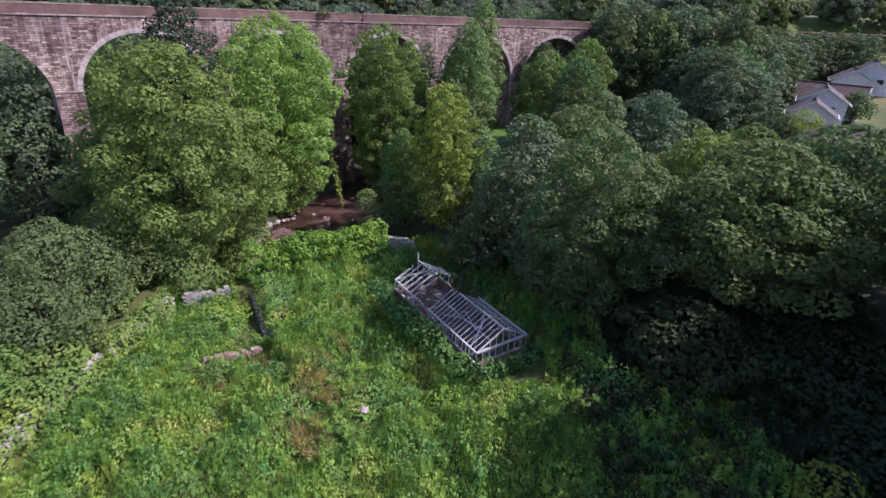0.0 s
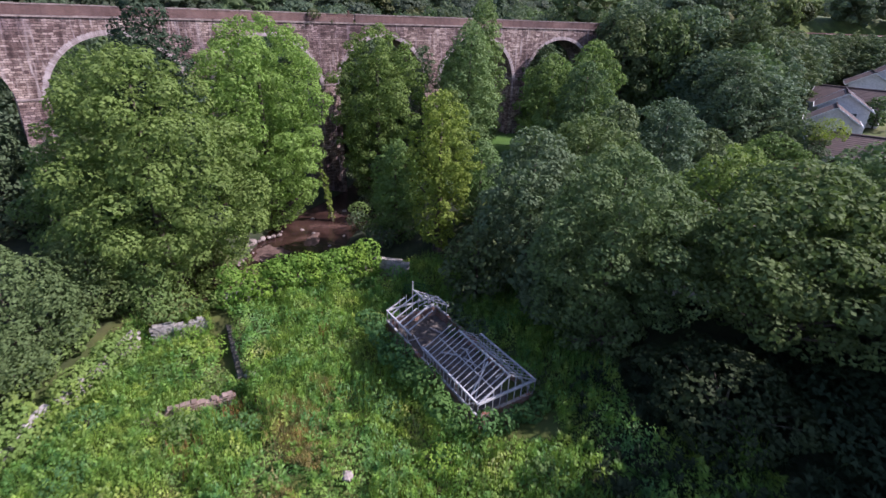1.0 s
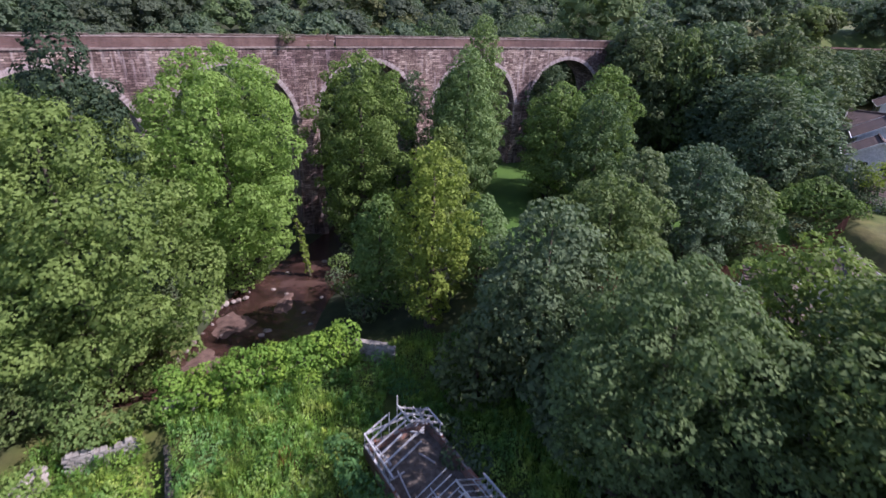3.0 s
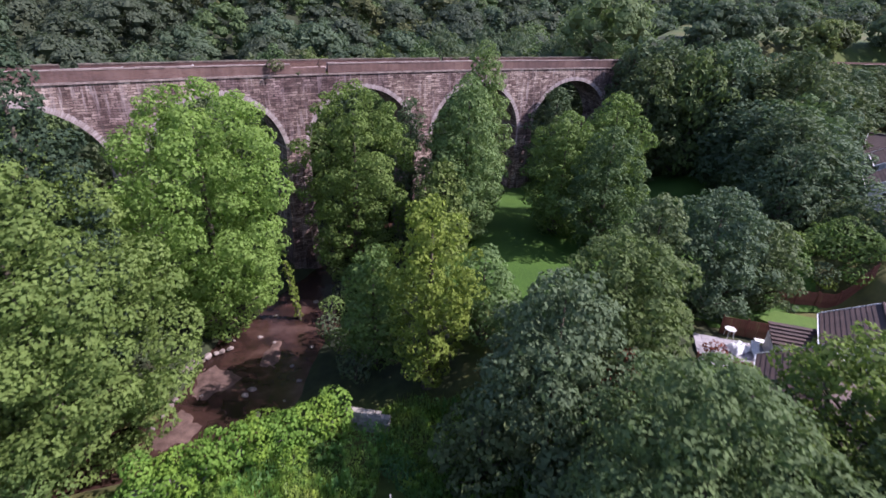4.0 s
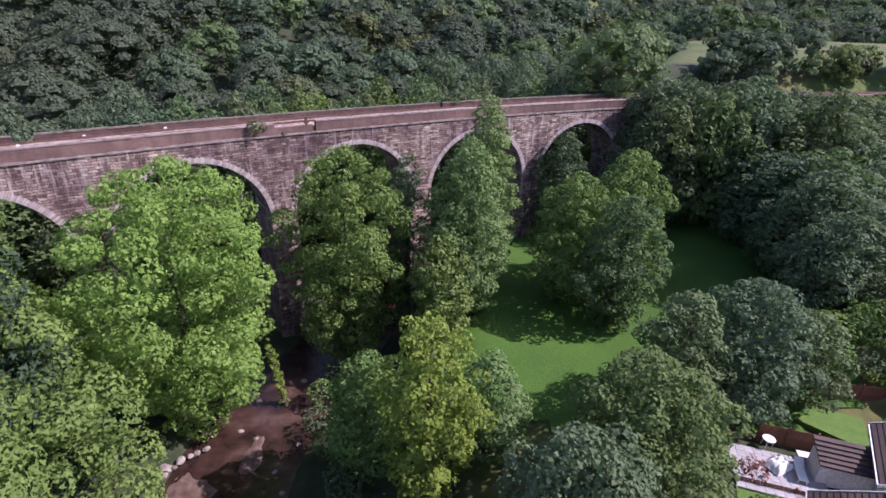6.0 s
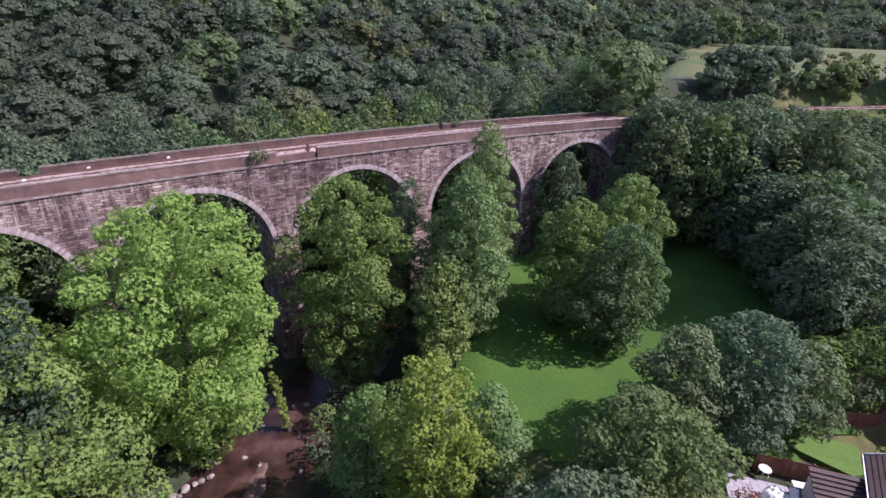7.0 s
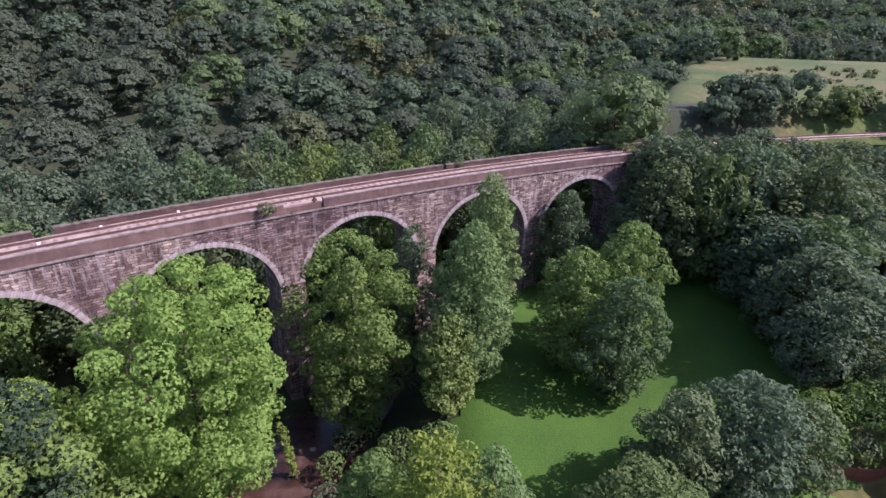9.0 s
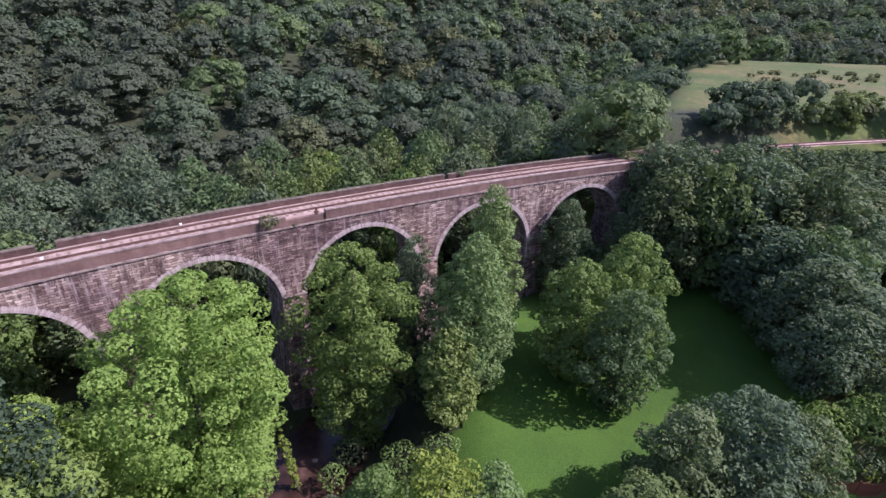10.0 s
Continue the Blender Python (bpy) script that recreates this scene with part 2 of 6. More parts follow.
def track_y(x):
    """The railway's middle line east of the viaduct."""
    q = np.clip(np.asarray(x, dtype=float) - 31, -20, 87)
    return 105 + 0.42 * q - 0.0024 * q * q


def plateau(x, y):
    """1 on the high field beyond the railway, 0 in the valley."""
    return step(3, 13, y - track_y(x)) * step(-12, 3, x - 38 - 0.5 * (y - 118)) * step(268, 214, y)


def ground(x, y):
    x, y = np.asarray(x, dtype=float), np.asarray(y, dtype=float)
    # east side: garden shelf, then lawn, houses and fields
    a = 1.1 + 5.2 * step(-1, 24, x) + 3.6 * step(22, 48, x) + 6 * step(50, 120, x)
    b = 0.9 + 5.4 * step(-7, 6, x) + 4.0 * step(14, 46, x) + 6 * step(50, 120, x)
    z = a + (b - a) * step(48, 64, y)
    rise = step(96, 116, y - 0.25 * (x - 30)) * step(8, 42, x)
    high = plateau(x, y)
    rise = np.maximum(rise * step(34, 8, y - track_y(x)), high)
    z = z + (23.2 - z) * rise
    z = z + (27.0 + 0.022 * np.clip(y - 130, 0, 130) - z) * high
    z = z - 1.0 * step(-23.5, -22.5, x) * step(-13.4, -14.0, x - 0.52 * (36 - y)) * step(29.5, 30.2, y) * step(41.0, 40.0, y)
    # terrace cut for the houses and their gardens
    z = z + (5.7 - z) * step(19, 21.5, x) * step(42, 38, x) * step(38, 44, y) * step(64, 61.5, y)
    # west and north: wooded hillside
    w = 5.5 - 0.20 * (x + 27) + 0.17 * (y - 150)
    w = np.log1p(np.exp(np.clip(w / 3, -30, 30))) * 3
    w = w * step(70, 115, y + 0.35 * np.clip(-x - 40, 0, 200))
    w = w * (0.15 + 0.85 * step(45, -10, x - 0.3 * np.clip(y - 140, 0, 400)))
    z = np.maximum(z, 0) + w * (1 - rise)
    # far hills
    d = np.hypot(x, y)
    z = z + (0.075 + 0.055 * step(0.1, 0.35, x / (d + 1))) * np.clip(d - 300, 0, 3000) * step(-0.5, 0.5, x / (d + 1)) ** 0.5
    # stream bed
    dist = np.abs(x - river_x(y)) / np.where(y > 52, 1.0, 1.0 + 0.11 * np.clip(52 - y, 0, 30))
    bed = step(7.5, 3.4, dist) * step(140, 112, y)
    z = z * (1 - bed) - 0.5 * bed
    return z


def gz(x, y):
    return float(ground(x, y))


def pasture(x, y):
    """1 on the open fields east of the valley, 0 in woods."""
    x, y = np.asarray(x, dtype=float), np.asarray(y, dtype=float)
    a = step(-5, 0, x - 38 - 0.5 * (y - 118)) * step(7, 9, y - track_y(x)) * step(200, 196, y - 0.08 * (x - 77))
    far = step(392, 400, y - 0.05 * x) * step(470, 462, y - 0.05 * x) * step(96, 108, x)
    farther = step(505, 515, y) * step(120, 150, x)
    return np.maximum.reduce([a, far, farther])


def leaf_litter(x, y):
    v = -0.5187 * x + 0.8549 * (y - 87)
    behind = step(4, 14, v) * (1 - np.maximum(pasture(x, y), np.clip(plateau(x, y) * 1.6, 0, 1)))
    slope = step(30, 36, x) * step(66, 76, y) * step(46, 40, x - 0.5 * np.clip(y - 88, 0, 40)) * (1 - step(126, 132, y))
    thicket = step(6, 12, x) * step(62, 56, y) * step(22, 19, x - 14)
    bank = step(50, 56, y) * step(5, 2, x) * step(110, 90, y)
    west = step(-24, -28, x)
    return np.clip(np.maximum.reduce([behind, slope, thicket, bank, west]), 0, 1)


def build_ground():
    near_x = np.concatenate((np.arange(-110, -40, 2.0), np.arange(-40, 50, 1.0), np.arange(50, 130.1, 2.0)))
    near_y = np.concatenate((np.arange(-40, 0, 2.0), np.arange(0, 112, 1.0), np.arange(112, 200.1, 2.0)))
    fx = np.concatenate((-np.geomspace(3000, 112, 45), near_x, np.geomspace(132, 3000, 45)))
    fy = np.concatenate((-np.geomspace(1500, 42, 25), near_y, np.geomspace(203, 3600, 60)))
    gx, gy = np.meshgrid(fx, fy)
    h = ground(gx, gy)
    rng = np.random.default_rng(3)
    h = h + rng.normal(0, 0.04, h.shape) * (np.hypot(gx, gy) < 150)
    nx, ny = len(fx), len(fy)
    idx = np.arange(nx * ny).reshape(ny, nx)
    f = np.stack((idx[:-1, :-1], idx[:-1, 1:], idx[1:, 1:], idx[1:, :-1]), -1).reshape(-1, 4)
    me = mesh_from("ground", np.stack((gx, gy, h), -1).reshape(-1, 3), f, None, True)
    m, n, l, p = material("meadow_soil", 0.95)
    big = noise_node(n, l, 0.05, 8, rough=0.68)
    mid = noise_node(n, l, 0.7, 6)
    r = ramp(n, [(0.32, (0.036, 0.07, 0.008)), (0.46, (0.06, 0.092, 0.013)), (0.55, (0.095, 0.10, 0.028)), (0.66, (0.135, 0.115, 0.045))])
    l.new(big.outputs[0], r.inputs[0])
    r2 = ramp(n, [(0.3, (0.6, 0.62, 0.55)), (0.7, (1.2, 1.15, 1.0))])
    l.new(mid.outputs[0], r2.inputs[0])
    turf = mix(n, l, 1.0, r.outputs[0], r2.outputs[0], "MULTIPLY")
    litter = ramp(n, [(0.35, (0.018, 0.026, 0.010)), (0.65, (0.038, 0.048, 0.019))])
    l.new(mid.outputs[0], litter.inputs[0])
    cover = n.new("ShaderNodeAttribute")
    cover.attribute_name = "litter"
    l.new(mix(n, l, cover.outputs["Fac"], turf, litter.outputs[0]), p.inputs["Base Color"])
    bump(n, l, p, mid.outputs[0], 0.8, 0.15)
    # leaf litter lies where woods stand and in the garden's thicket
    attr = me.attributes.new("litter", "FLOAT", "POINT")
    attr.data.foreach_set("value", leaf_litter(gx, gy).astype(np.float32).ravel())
    me.materials.append(m)
    return tagged(mpart("ground", me), "rough green valley ground with grass and weeds", "ground", kind="structure")


build_ground()


def build_water():
    ys = np.arange(14, 160, 1.0)
    v, f = [], []
    for i, y in enumerate(ys):
        wid = 5.2 * (1.0 + 0.11 * max(0, min(30, 52 - y)))
        x = float(river_x(y))
        v += [(x - wid, y, 0.0), (x + wid, y, 0.0)]
        if i:
            f.append((2 * i - 2, 2 * i - 1, 2 * i + 1, 2 * i))
    me = mesh_from("water", v, f)
    m, n, l, p = material("peaty_shallow_water", 0.24)
    big = noise_node(n, l, 0.35, 5)
    fine = noise_node(n, l, 3.0, 4)
    r = ramp(n, [(0.35, (0.014, 0.008, 0.007)), (0.55, (0.05, 0.026, 0.021)), (0.7, (0.10, 0.06, 0.05))])
    l.new(big.outputs[0], r.inputs[0])
    l.new(r.outputs[0], p.inputs["Base Color"])
    bump(n, l, p, fine.outputs[0], 0.35, 0.05)
    me.materials.append(m)
    return tagged(mpart("water", me), "shallow brown stream over red stones", "water", kind="structure")


build_water()


# ---------------------------------------------------------------- viaduct
PITCH, HALF, SPRING, CROWN, STRING, COPING, DEPTH = 16.226, 6.81, 15.48, 21.44, 23.03, 24.26, 5.21
RAD = (HALF ** 2 + (CROWN - SPRING) ** 2) / (2 * (CROWN - SPRING))
PIERS = [15.15 + PITCH * k for k in range(1, -7, -1)]     # from the east abutment westwards


def via_turn(s):
    return VIA_TURN - VIA_BEND * s


def via_world(s, v, z=0.0):
    """s metres along the wall's arc, v metres behind its near face."""
    a, h = VIA_TURN, via_turn(s)
    return Vector(((math.sin(a) - math.sin(h)) / VIA_BEND - v * math.sin(h), VIA_Y + (math.cos(h) - math.cos(a)) / VIA_BEND + v * math.cos(h), z))


def via_frame(s):
    p = via_world(s, 0)
    return Matrix.Translation(p) @ Matrix.Rotation(via_turn(s), 4, "Z")


def arch_point(mid, a, r=RAD):
    """A point of the arch at the angle a from its crown."""
    return mid + r * math.sin(a), CROWN - RAD + r * math.cos(a)


def run(name, parent, mat, s0, s1, section, pitch=2.0, label="", joints=None):
    """A solid of constant section (v, z) that follows the arc; joints: cut into stones of about that length, slightly uneven."""
    v, f = [], []
    k = len(section)

    def ring(s, dv=0.0, dz=0.0):
        mz = sum(z for _, z in section) / k
        for a, z in section:
            v.append(tuple(via_world(s, a + (dv if a < section[k // 2][0] else 0), z + (dz if z > mz else 0))))
        return len(v) - k
    rng = random.Random(int(s0 * 7) + int(section[0][0] * 13) + len(name))
    s, last = s0, None
    while s < s1 - 0.01:
        e = min(s1, s + (rng.uniform(0.75, 1.25) * joints if joints else pitch))
        dv, dz = (rng.uniform(-0.03, 0.02), rng.uniform(-0.05, 0.02)) if joints else (0, 0)
        a = ring(s, dv, dz) if joints or last is None else last
        last = b = ring(e - (0.02 if joints else 0), dv, dz)
        f += [(a + i, a + (i + 1) % k, b + (i + 1) % k, b + i) for i in range(k)]
        if joints or s == s0:
            f.append(tuple(a + i for i in range(k))[::-1])
        if joints or e >= s1 - 0.01:
            f.append(tuple(b + i for i in range(k)))
        s = e
    ob = mpart(name, mesh_from(name, v, f, mat), parent, label)
    return tagged(ob, kind="stuff") if joints else ob


def slab(v0, v1, z0, z1):
    return ((v0, z0), (v0, z1), (v1, z1), (v1, z0))


def build_viaduct():
    top = empty("railway_viaduct", Matrix(), "tall rubble stone railway viaduct with round arches", "viaduct")
    amax = math.asin(HALF / RAD) if CROWN - SPRING < RAD else math.pi - math.asin(HALF / RAD)
    walls, stones, RINGS = [], [], 110
    for proud, deep in ((0.012, 0.46), (0.03, 0.54), (0.02, 0.49)):
        bm = bmesh.new()
        h = amax / RINGS - 0.009 / RAD
        pts = [(r * math.sin(a), r * math.cos(a)) for r, a in ((RAD - 0.02, -h), (RAD - 0.02, h), (RAD + deep, h), (RAD + deep, -h))]
        lo = [bm.verts.new((x, -proud, z)) for x, z in pts]
        hi = [bm.verts.new((x, 0.25, z)) for x, z in pts]
        bm.faces.new(lo), bm.faces.new(hi[::-1])
        for i in range(4):
            bm.faces.new((lo[i], hi[i], hi[(i + 1) % 4], lo[(i + 1) % 4]))
        bmesh.ops.recalc_face_normals(bm, faces=bm.faces)
        me = bpy.data.meshes.new("voussoir")
        bm.to_mesh(me)
        bm.free()
        me.materials.append(RING)
        stones.append(me)
    # spandrel walls, one for each bay
    for k in range(len(PIERS) - 1):
        right, left = PIERS[k], PIERS[k + 1]
        mid = (left + right) / 2
        prof = [(left, SPRING)] + [arch_point(mid, -amax + 2 * amax * i / 28) for i in range(29)] + [(right, SPRING)]
        v, f = [], []
        for s, z in prof:
            v += [tuple(via_world(s, a, q)) for a, q in ((0, z), (0, STRING), (DEPTH, z), (DEPTH, STRING))]
        for i in range(len(prof) - 1):
            a, b = 4 * i, 4 * i + 4
            f += [(a, b, b + 1, a + 1), (a + 2, a + 3, b + 3, b + 2), (a, a + 2, b + 2, b), (a + 1, b + 1, b + 3, a + 3)]
        walls.append(mpart("spandrel_wall", mesh_from("spandrel_wall", v, f, STONE), top))
    x0, x1 = PIERS[-1], PIERS[0] + 12
    run("abutment", top, STONE, PIERS[0], x1, slab(0, DEPTH, 4, STRING))
    # piers, battered, with an impost band
    for s in PIERS:
        foot = min(gz(*via_world(s, v)[:2]) for v in (0, DEPTH)) - 1.2
        m = via_frame(s)
        bm = bmesh.new()
        w0, w1 = 1.72, PITCH / 2 - HALF
        vs = [bm.verts.new((i * w, y, z)) for z, w, o in ((foot, w0, 0.35), (SPRING, w1, 0.0)) for i, y in ((-1, -o), (1, -o), (1, DEPTH + o), (-1, DEPTH + o))]
        for q in ((0, 1, 5, 4), (1, 2, 6, 5), (2, 3, 7, 6), (3, 0, 4, 7), (4, 5, 6, 7), (3, 2, 1, 0)):
            bm.faces.new([vs[i] for i in q])
        bm.transform(m)
        pier = part("pier", bm, STONE, top)
        bm = bmesh.new()
        box(bm, (-w1 - 0.07, -0.06, SPRING - 0.26), (w1 + 0.07, DEPTH + 0.06, SPRING))
        bmesh.ops.bevel(bm, geom=bm.edges[:], offset=0.05, segments=1, affect="EDGES")
        bm.transform(m)
        part("impost_band", bm, DRESSED, pier)
    # string courses
    run("string_course", top, CAPPING, x0, x1, slab(-0.1, 0.3, STRING, STRING + 0.2), joints=1.1)
    run("string_course", top, CAPPING, x0, x1, slab(DEPTH - 0.3, DEPTH + 0.1, STRING, STRING + 0.2), joints=1.1)
    # parapets: the near one has lost its coping beside the refuge, the far one has a gap
    lid = COPING - 0.13
    for a, b, cut in ((x0, -17.4, 0.0), (-17.4, -13.6, 0.3), (-13.3, 33.2, 0.0)):
        wall = run("parapet", top, PARAPET, a, b, slab(-0.02, 0.40, STRING + 0.2, lid - cut))
        if not cut:
            run("coping", wall, CAPPING, a, b, slab(-0.05, 0.43, lid, COPING), joints=1.25, label="weathered coping stones")
    for a, b in ((x0, -36.9), (-35.5, 3.8), (4.3, x1)):
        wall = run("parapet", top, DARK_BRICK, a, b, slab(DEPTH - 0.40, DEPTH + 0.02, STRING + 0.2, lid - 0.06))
        run("coping", wall, MOSSY_CAP, a, b, slab(DEPTH - 0.43, DEPTH + 0.05, lid - 0.06, COPING - 0.06), joints=1.25, label="mossy coping stones")
    # iron post that stands in the refuge
    bm = bmesh.new()
    box(bm, (-0.09, 0.1, STRING + 0.2), (0.09, 0.28, COPING + 0.35))
    box(bm, (-0.22, 0.06, COPING - 0.25), (0.22, 0.32, COPING - 0.05))
    bm.transform(via_frame(-14.2))
    part("refuge_post", bm, RUST, top)
    # pillar that ends the near parapet
    bm = bmesh.new()
    box(bm, (0, -0.12, STRING + 0.2), (0.9, 0.6, COPING + 0.25))
    bmesh.ops.bevel(bm, geom=bm.edges[:], offset=0.05, segments=1, affect="EDGES")
    bm.transform(via_frame(33.2))
    part("end_pillar", bm, DRESSED, top)
    run("deck", top, DRESSED, x0, x1, slab(0.40, DEPTH - 0.40, STRING + 0.004, STRING + 0.5))
    # ring stones on the near face, set in each bay's wall
    for k in range(5):
        mid = (PIERS[k] + PIERS[k + 1]) / 2
        for i in range(RINGS):
            a = -amax + 2 * amax * (i + 0.5) / RINGS
            ob = mpart("voussoir", stones[(i * 7 + k + i // 5) % 3], walls[k])
            s = mid + RAD * math.sin(a)
            ob.matrix_basis = via_frame(s) @ Matrix.Translation((mid - s, 0, CROWN - RAD)) @ Matrix.Rotation(a, 4, "Y")
    return top


build_viaduct()


def build_track():
    """Single line: ballast, sleepers and two rails, over the viaduct and on round the bend."""
    x0, x1 = PIERS[-1], 150.0
    z = STRING + 0.72
    v, f = [], []
    n = int((x1 - x0) / 1.0)
    offs = (0.42, 0.9, 1.5, 2.0, 2.6, 3.2, 3.7, 4.3, DEPTH - 0.42)
    rng = random.Random(6)
    for i in range(n + 1):
        s = x0 + (x1 - x0) * i / n
        edge = 0.55 if s > 42 else 1.0
        for v0 in (2.6 + (q - 2.6) * edge for q in offs):
            h = z - 0.16 * (abs(v0 - 2.6) > 1.9) - 0.05 * (abs(v0 - 2.6) > 1.3)
            v.append(tuple(via_world(s, v0, h + rng.uniform(-0.04, 0.04))))
        if i:
            b = len(offs) * i
            f += [(b - len(offs) + j, b - len(offs) + 1 + j, b + 1 + j, b + j) for j in range(len(offs) - 1)]
    track = tagged(mpart("railway_track", mesh_from("railway_track", v, f, BALLAST, True)), "single rusty railway track on reddish ballast", "railway track")
    for side in (-0.75, 0.75):
        run("rail", track, RUST, x0, x1, ((2.6 + side - 0.09, z - 0.02), (2.6 + side - 0.05, z + 0.2), (2.6 + side + 0.05, z + 0.2), (2.6 + side + 0.09, z - 0.02)))
    bm = bmesh.new()
    box(bm, (-0.13, -1.25, -0.1), (0.13, 1.25, 0.1))
    me = bpy.data.meshes.new("sleeper")
    bm.to_mesh(me)
    bm.free()
    me.materials.append(SLEEPER)
    for i in range(170):
        s = -58 + 0.75 * i
        ob = mpart("sleeper", me, track)
        ob.matrix_basis = Matrix.Translation(via_world(s, 2.6, z - 0.075)) @ Matrix.Rotation(via_turn(s), 4, "Z")


build_track()


# ---------------------------------------------------------------- trees
def leaves(centres, normals, sizes, rng, slim=0.62, simple=False, jitter=0.34):
    """One folded four-cornered leaf spray at each centre; simple: three-cornered."""
    n = len(centres)
    nn = normals + rng.normal(0, jitter, (n, 3))
    nn /= np.linalg.norm(nn, axis=1, keepdims=True) + 1e-9
    t = np.cross(nn, rng.normal(0, 1, (n, 3)))
    t /= np.linalg.norm(t, axis=1, keepdims=True) + 1e-9
    b = np.cross(nn, t)
    s = sizes[:, None]
    droop = nn * s * 0.16
    if simple:
        v = np.stack((centres - t * s, centres + t * s * 0.7 - b * s * 0.8, centres + t * s * 0.7 + b * s * 0.8), 1)
        return v.reshape(-1, 3), 3 * np.arange(n)[:, None] + np.array([0, 1, 2])
    v = np.stack((centres - t * s, centres - b * s * slim + droop, centres + t * s - droop * 0.6, centres + b * s * slim + droop), 1)
    base = 4 * np.arange(n)[:, None]
    f = np.concatenate((base + np.array([0, 1, 3]), base + np.array([1, 2, 3])), 0)
    return v.reshape(-1, 3), f


def crown_points(boughs, rng, per_area, low=-0.55):
    """Leaf places and outward ways over the boughs: boughs are rows of x, y, z, rx, rz."""
    cs, ns = [], []
    for x, y, z, rx, rz in boughs:
        k = max(6, int(per_area * 4 * math.pi * rx * (rx + rz) / 2))
        d = rng.normal(0, 1, (k * 2, 3))
        d /= np.linalg.norm(d, axis=1, keepdims=True)
        d = d[d[:, 2] > low - rng.random(len(d)) * 0.3][:k]
        r = 1 - np.abs(rng.normal(0, 0.16, (len(d), 1))) + rng.normal(0, 0.05, (len(d), 1))
        cs.append(np.array([x, y, z]) + d * r * np.array([rx, rx, rz]))
        nv = d / np.array([rx, rx, rz])
        nv /= np.linalg.norm(nv, axis=1, keepdims=True)
        ns.append(nv * 0.8 + np.array([0, 0, 0.3]))
    cs, ns = np.concatenate(cs).astype(np.float32), np.concatenate(ns)
    # leave out what other boughs bury
    keep = np.ones(len(cs), dtype=bool)
    for x, y, z, rx, rz in boughs:
        q = (cs - np.array([x, y, z], dtype=np.float32)) / np.array([rx, rx, rz], dtype=np.float32)
        keep &= (q * q).sum(1) > 0.66
    return cs[keep], ns[keep]


def make_boughs(rng, height, radius, clear, shape, count, size, uneven=0.3):
    """Boughs spread over an egg-shaped crown; shape gives the widest height (0 to 1) and the fullness of top and foot."""
    wide, pt, pf = shape
    out = []
    H = height - clear
    p1, p2, p3 = rng.uniform(0, 6.28, 3)
    for i in range(count):
        h = (i + rng.random()) / count
        h = 1 - (1 - h) ** 0.9
        if h > wide:
            rad = (1 - ((h - wide) / (1 - wide)) ** pt) ** 0.6
        else:
            rad = (1 - ((wide - h) / wide) ** pf * 0.75) ** 0.7
        a = i * 2.39996 + rng.normal(0, 0.35)
        q = radius * max(rad, 0.05) * (1 - size * 0.55) * (0.54 + 0.52 * rng.random() ** 0.6)
        q *= 1 + uneven * (0.55 * math.sin(2 * a + p1 + 4 * h) + 0.5 * math.sin(3 * a + p2 - 6 * h) + 0.4 * math.sin(5 * a + p3 + 11 * h))
        s = radius * size * rng.uniform(0.7, 1.3) * (0.62 + 0.38 * rad)
        out.append((q * math.cos(a), q * math.sin(a), clear + s * 0.4 + h * (H - s * 1.15), s, s * rng.uniform(0.5, 0.82)))
    # inner mass, so that gaps show leaves and not the far side
    for i in range(int(count * 0.3)):
        h = rng.uniform(0.1, 0.85)
        a = rng.uniform(0, 6.28)
        q = radius * 0.35 * rng.random()
        out.append((q * math.cos(a), q * math.sin(a), clear + h * H, radius * size * 1.1, radius * size * 0.9))
    return out


def tube(bm, pts, sides=7):
    """A tapered limb through points (x, y, z, radius)."""
    rings = []
    for i, (x, y, z, r) in enumerate(pts):
        p = Vector((x, y, z))
        q = Vector(pts[min(i + 1, len(pts) - 1)][:3]) - Vector(pts[max(i - 1, 0)][:3])
        m = q.to_track_quat("Z", "X").to_matrix()
        rings.append([bm.verts.new(p + m @ Vector((r * math.cos(6.2832 * k / sides), r * math.sin(6.2832 * k / sides), 0))) for k in range(sides)])
    for a, b in zip(rings, rings[1:]):
        for k in range(sides):
            bm.faces.new((a[k], a[(k + 1) % sides], b[(k + 1) % sides], b[k]))
    bm.faces.new(rings[-1])


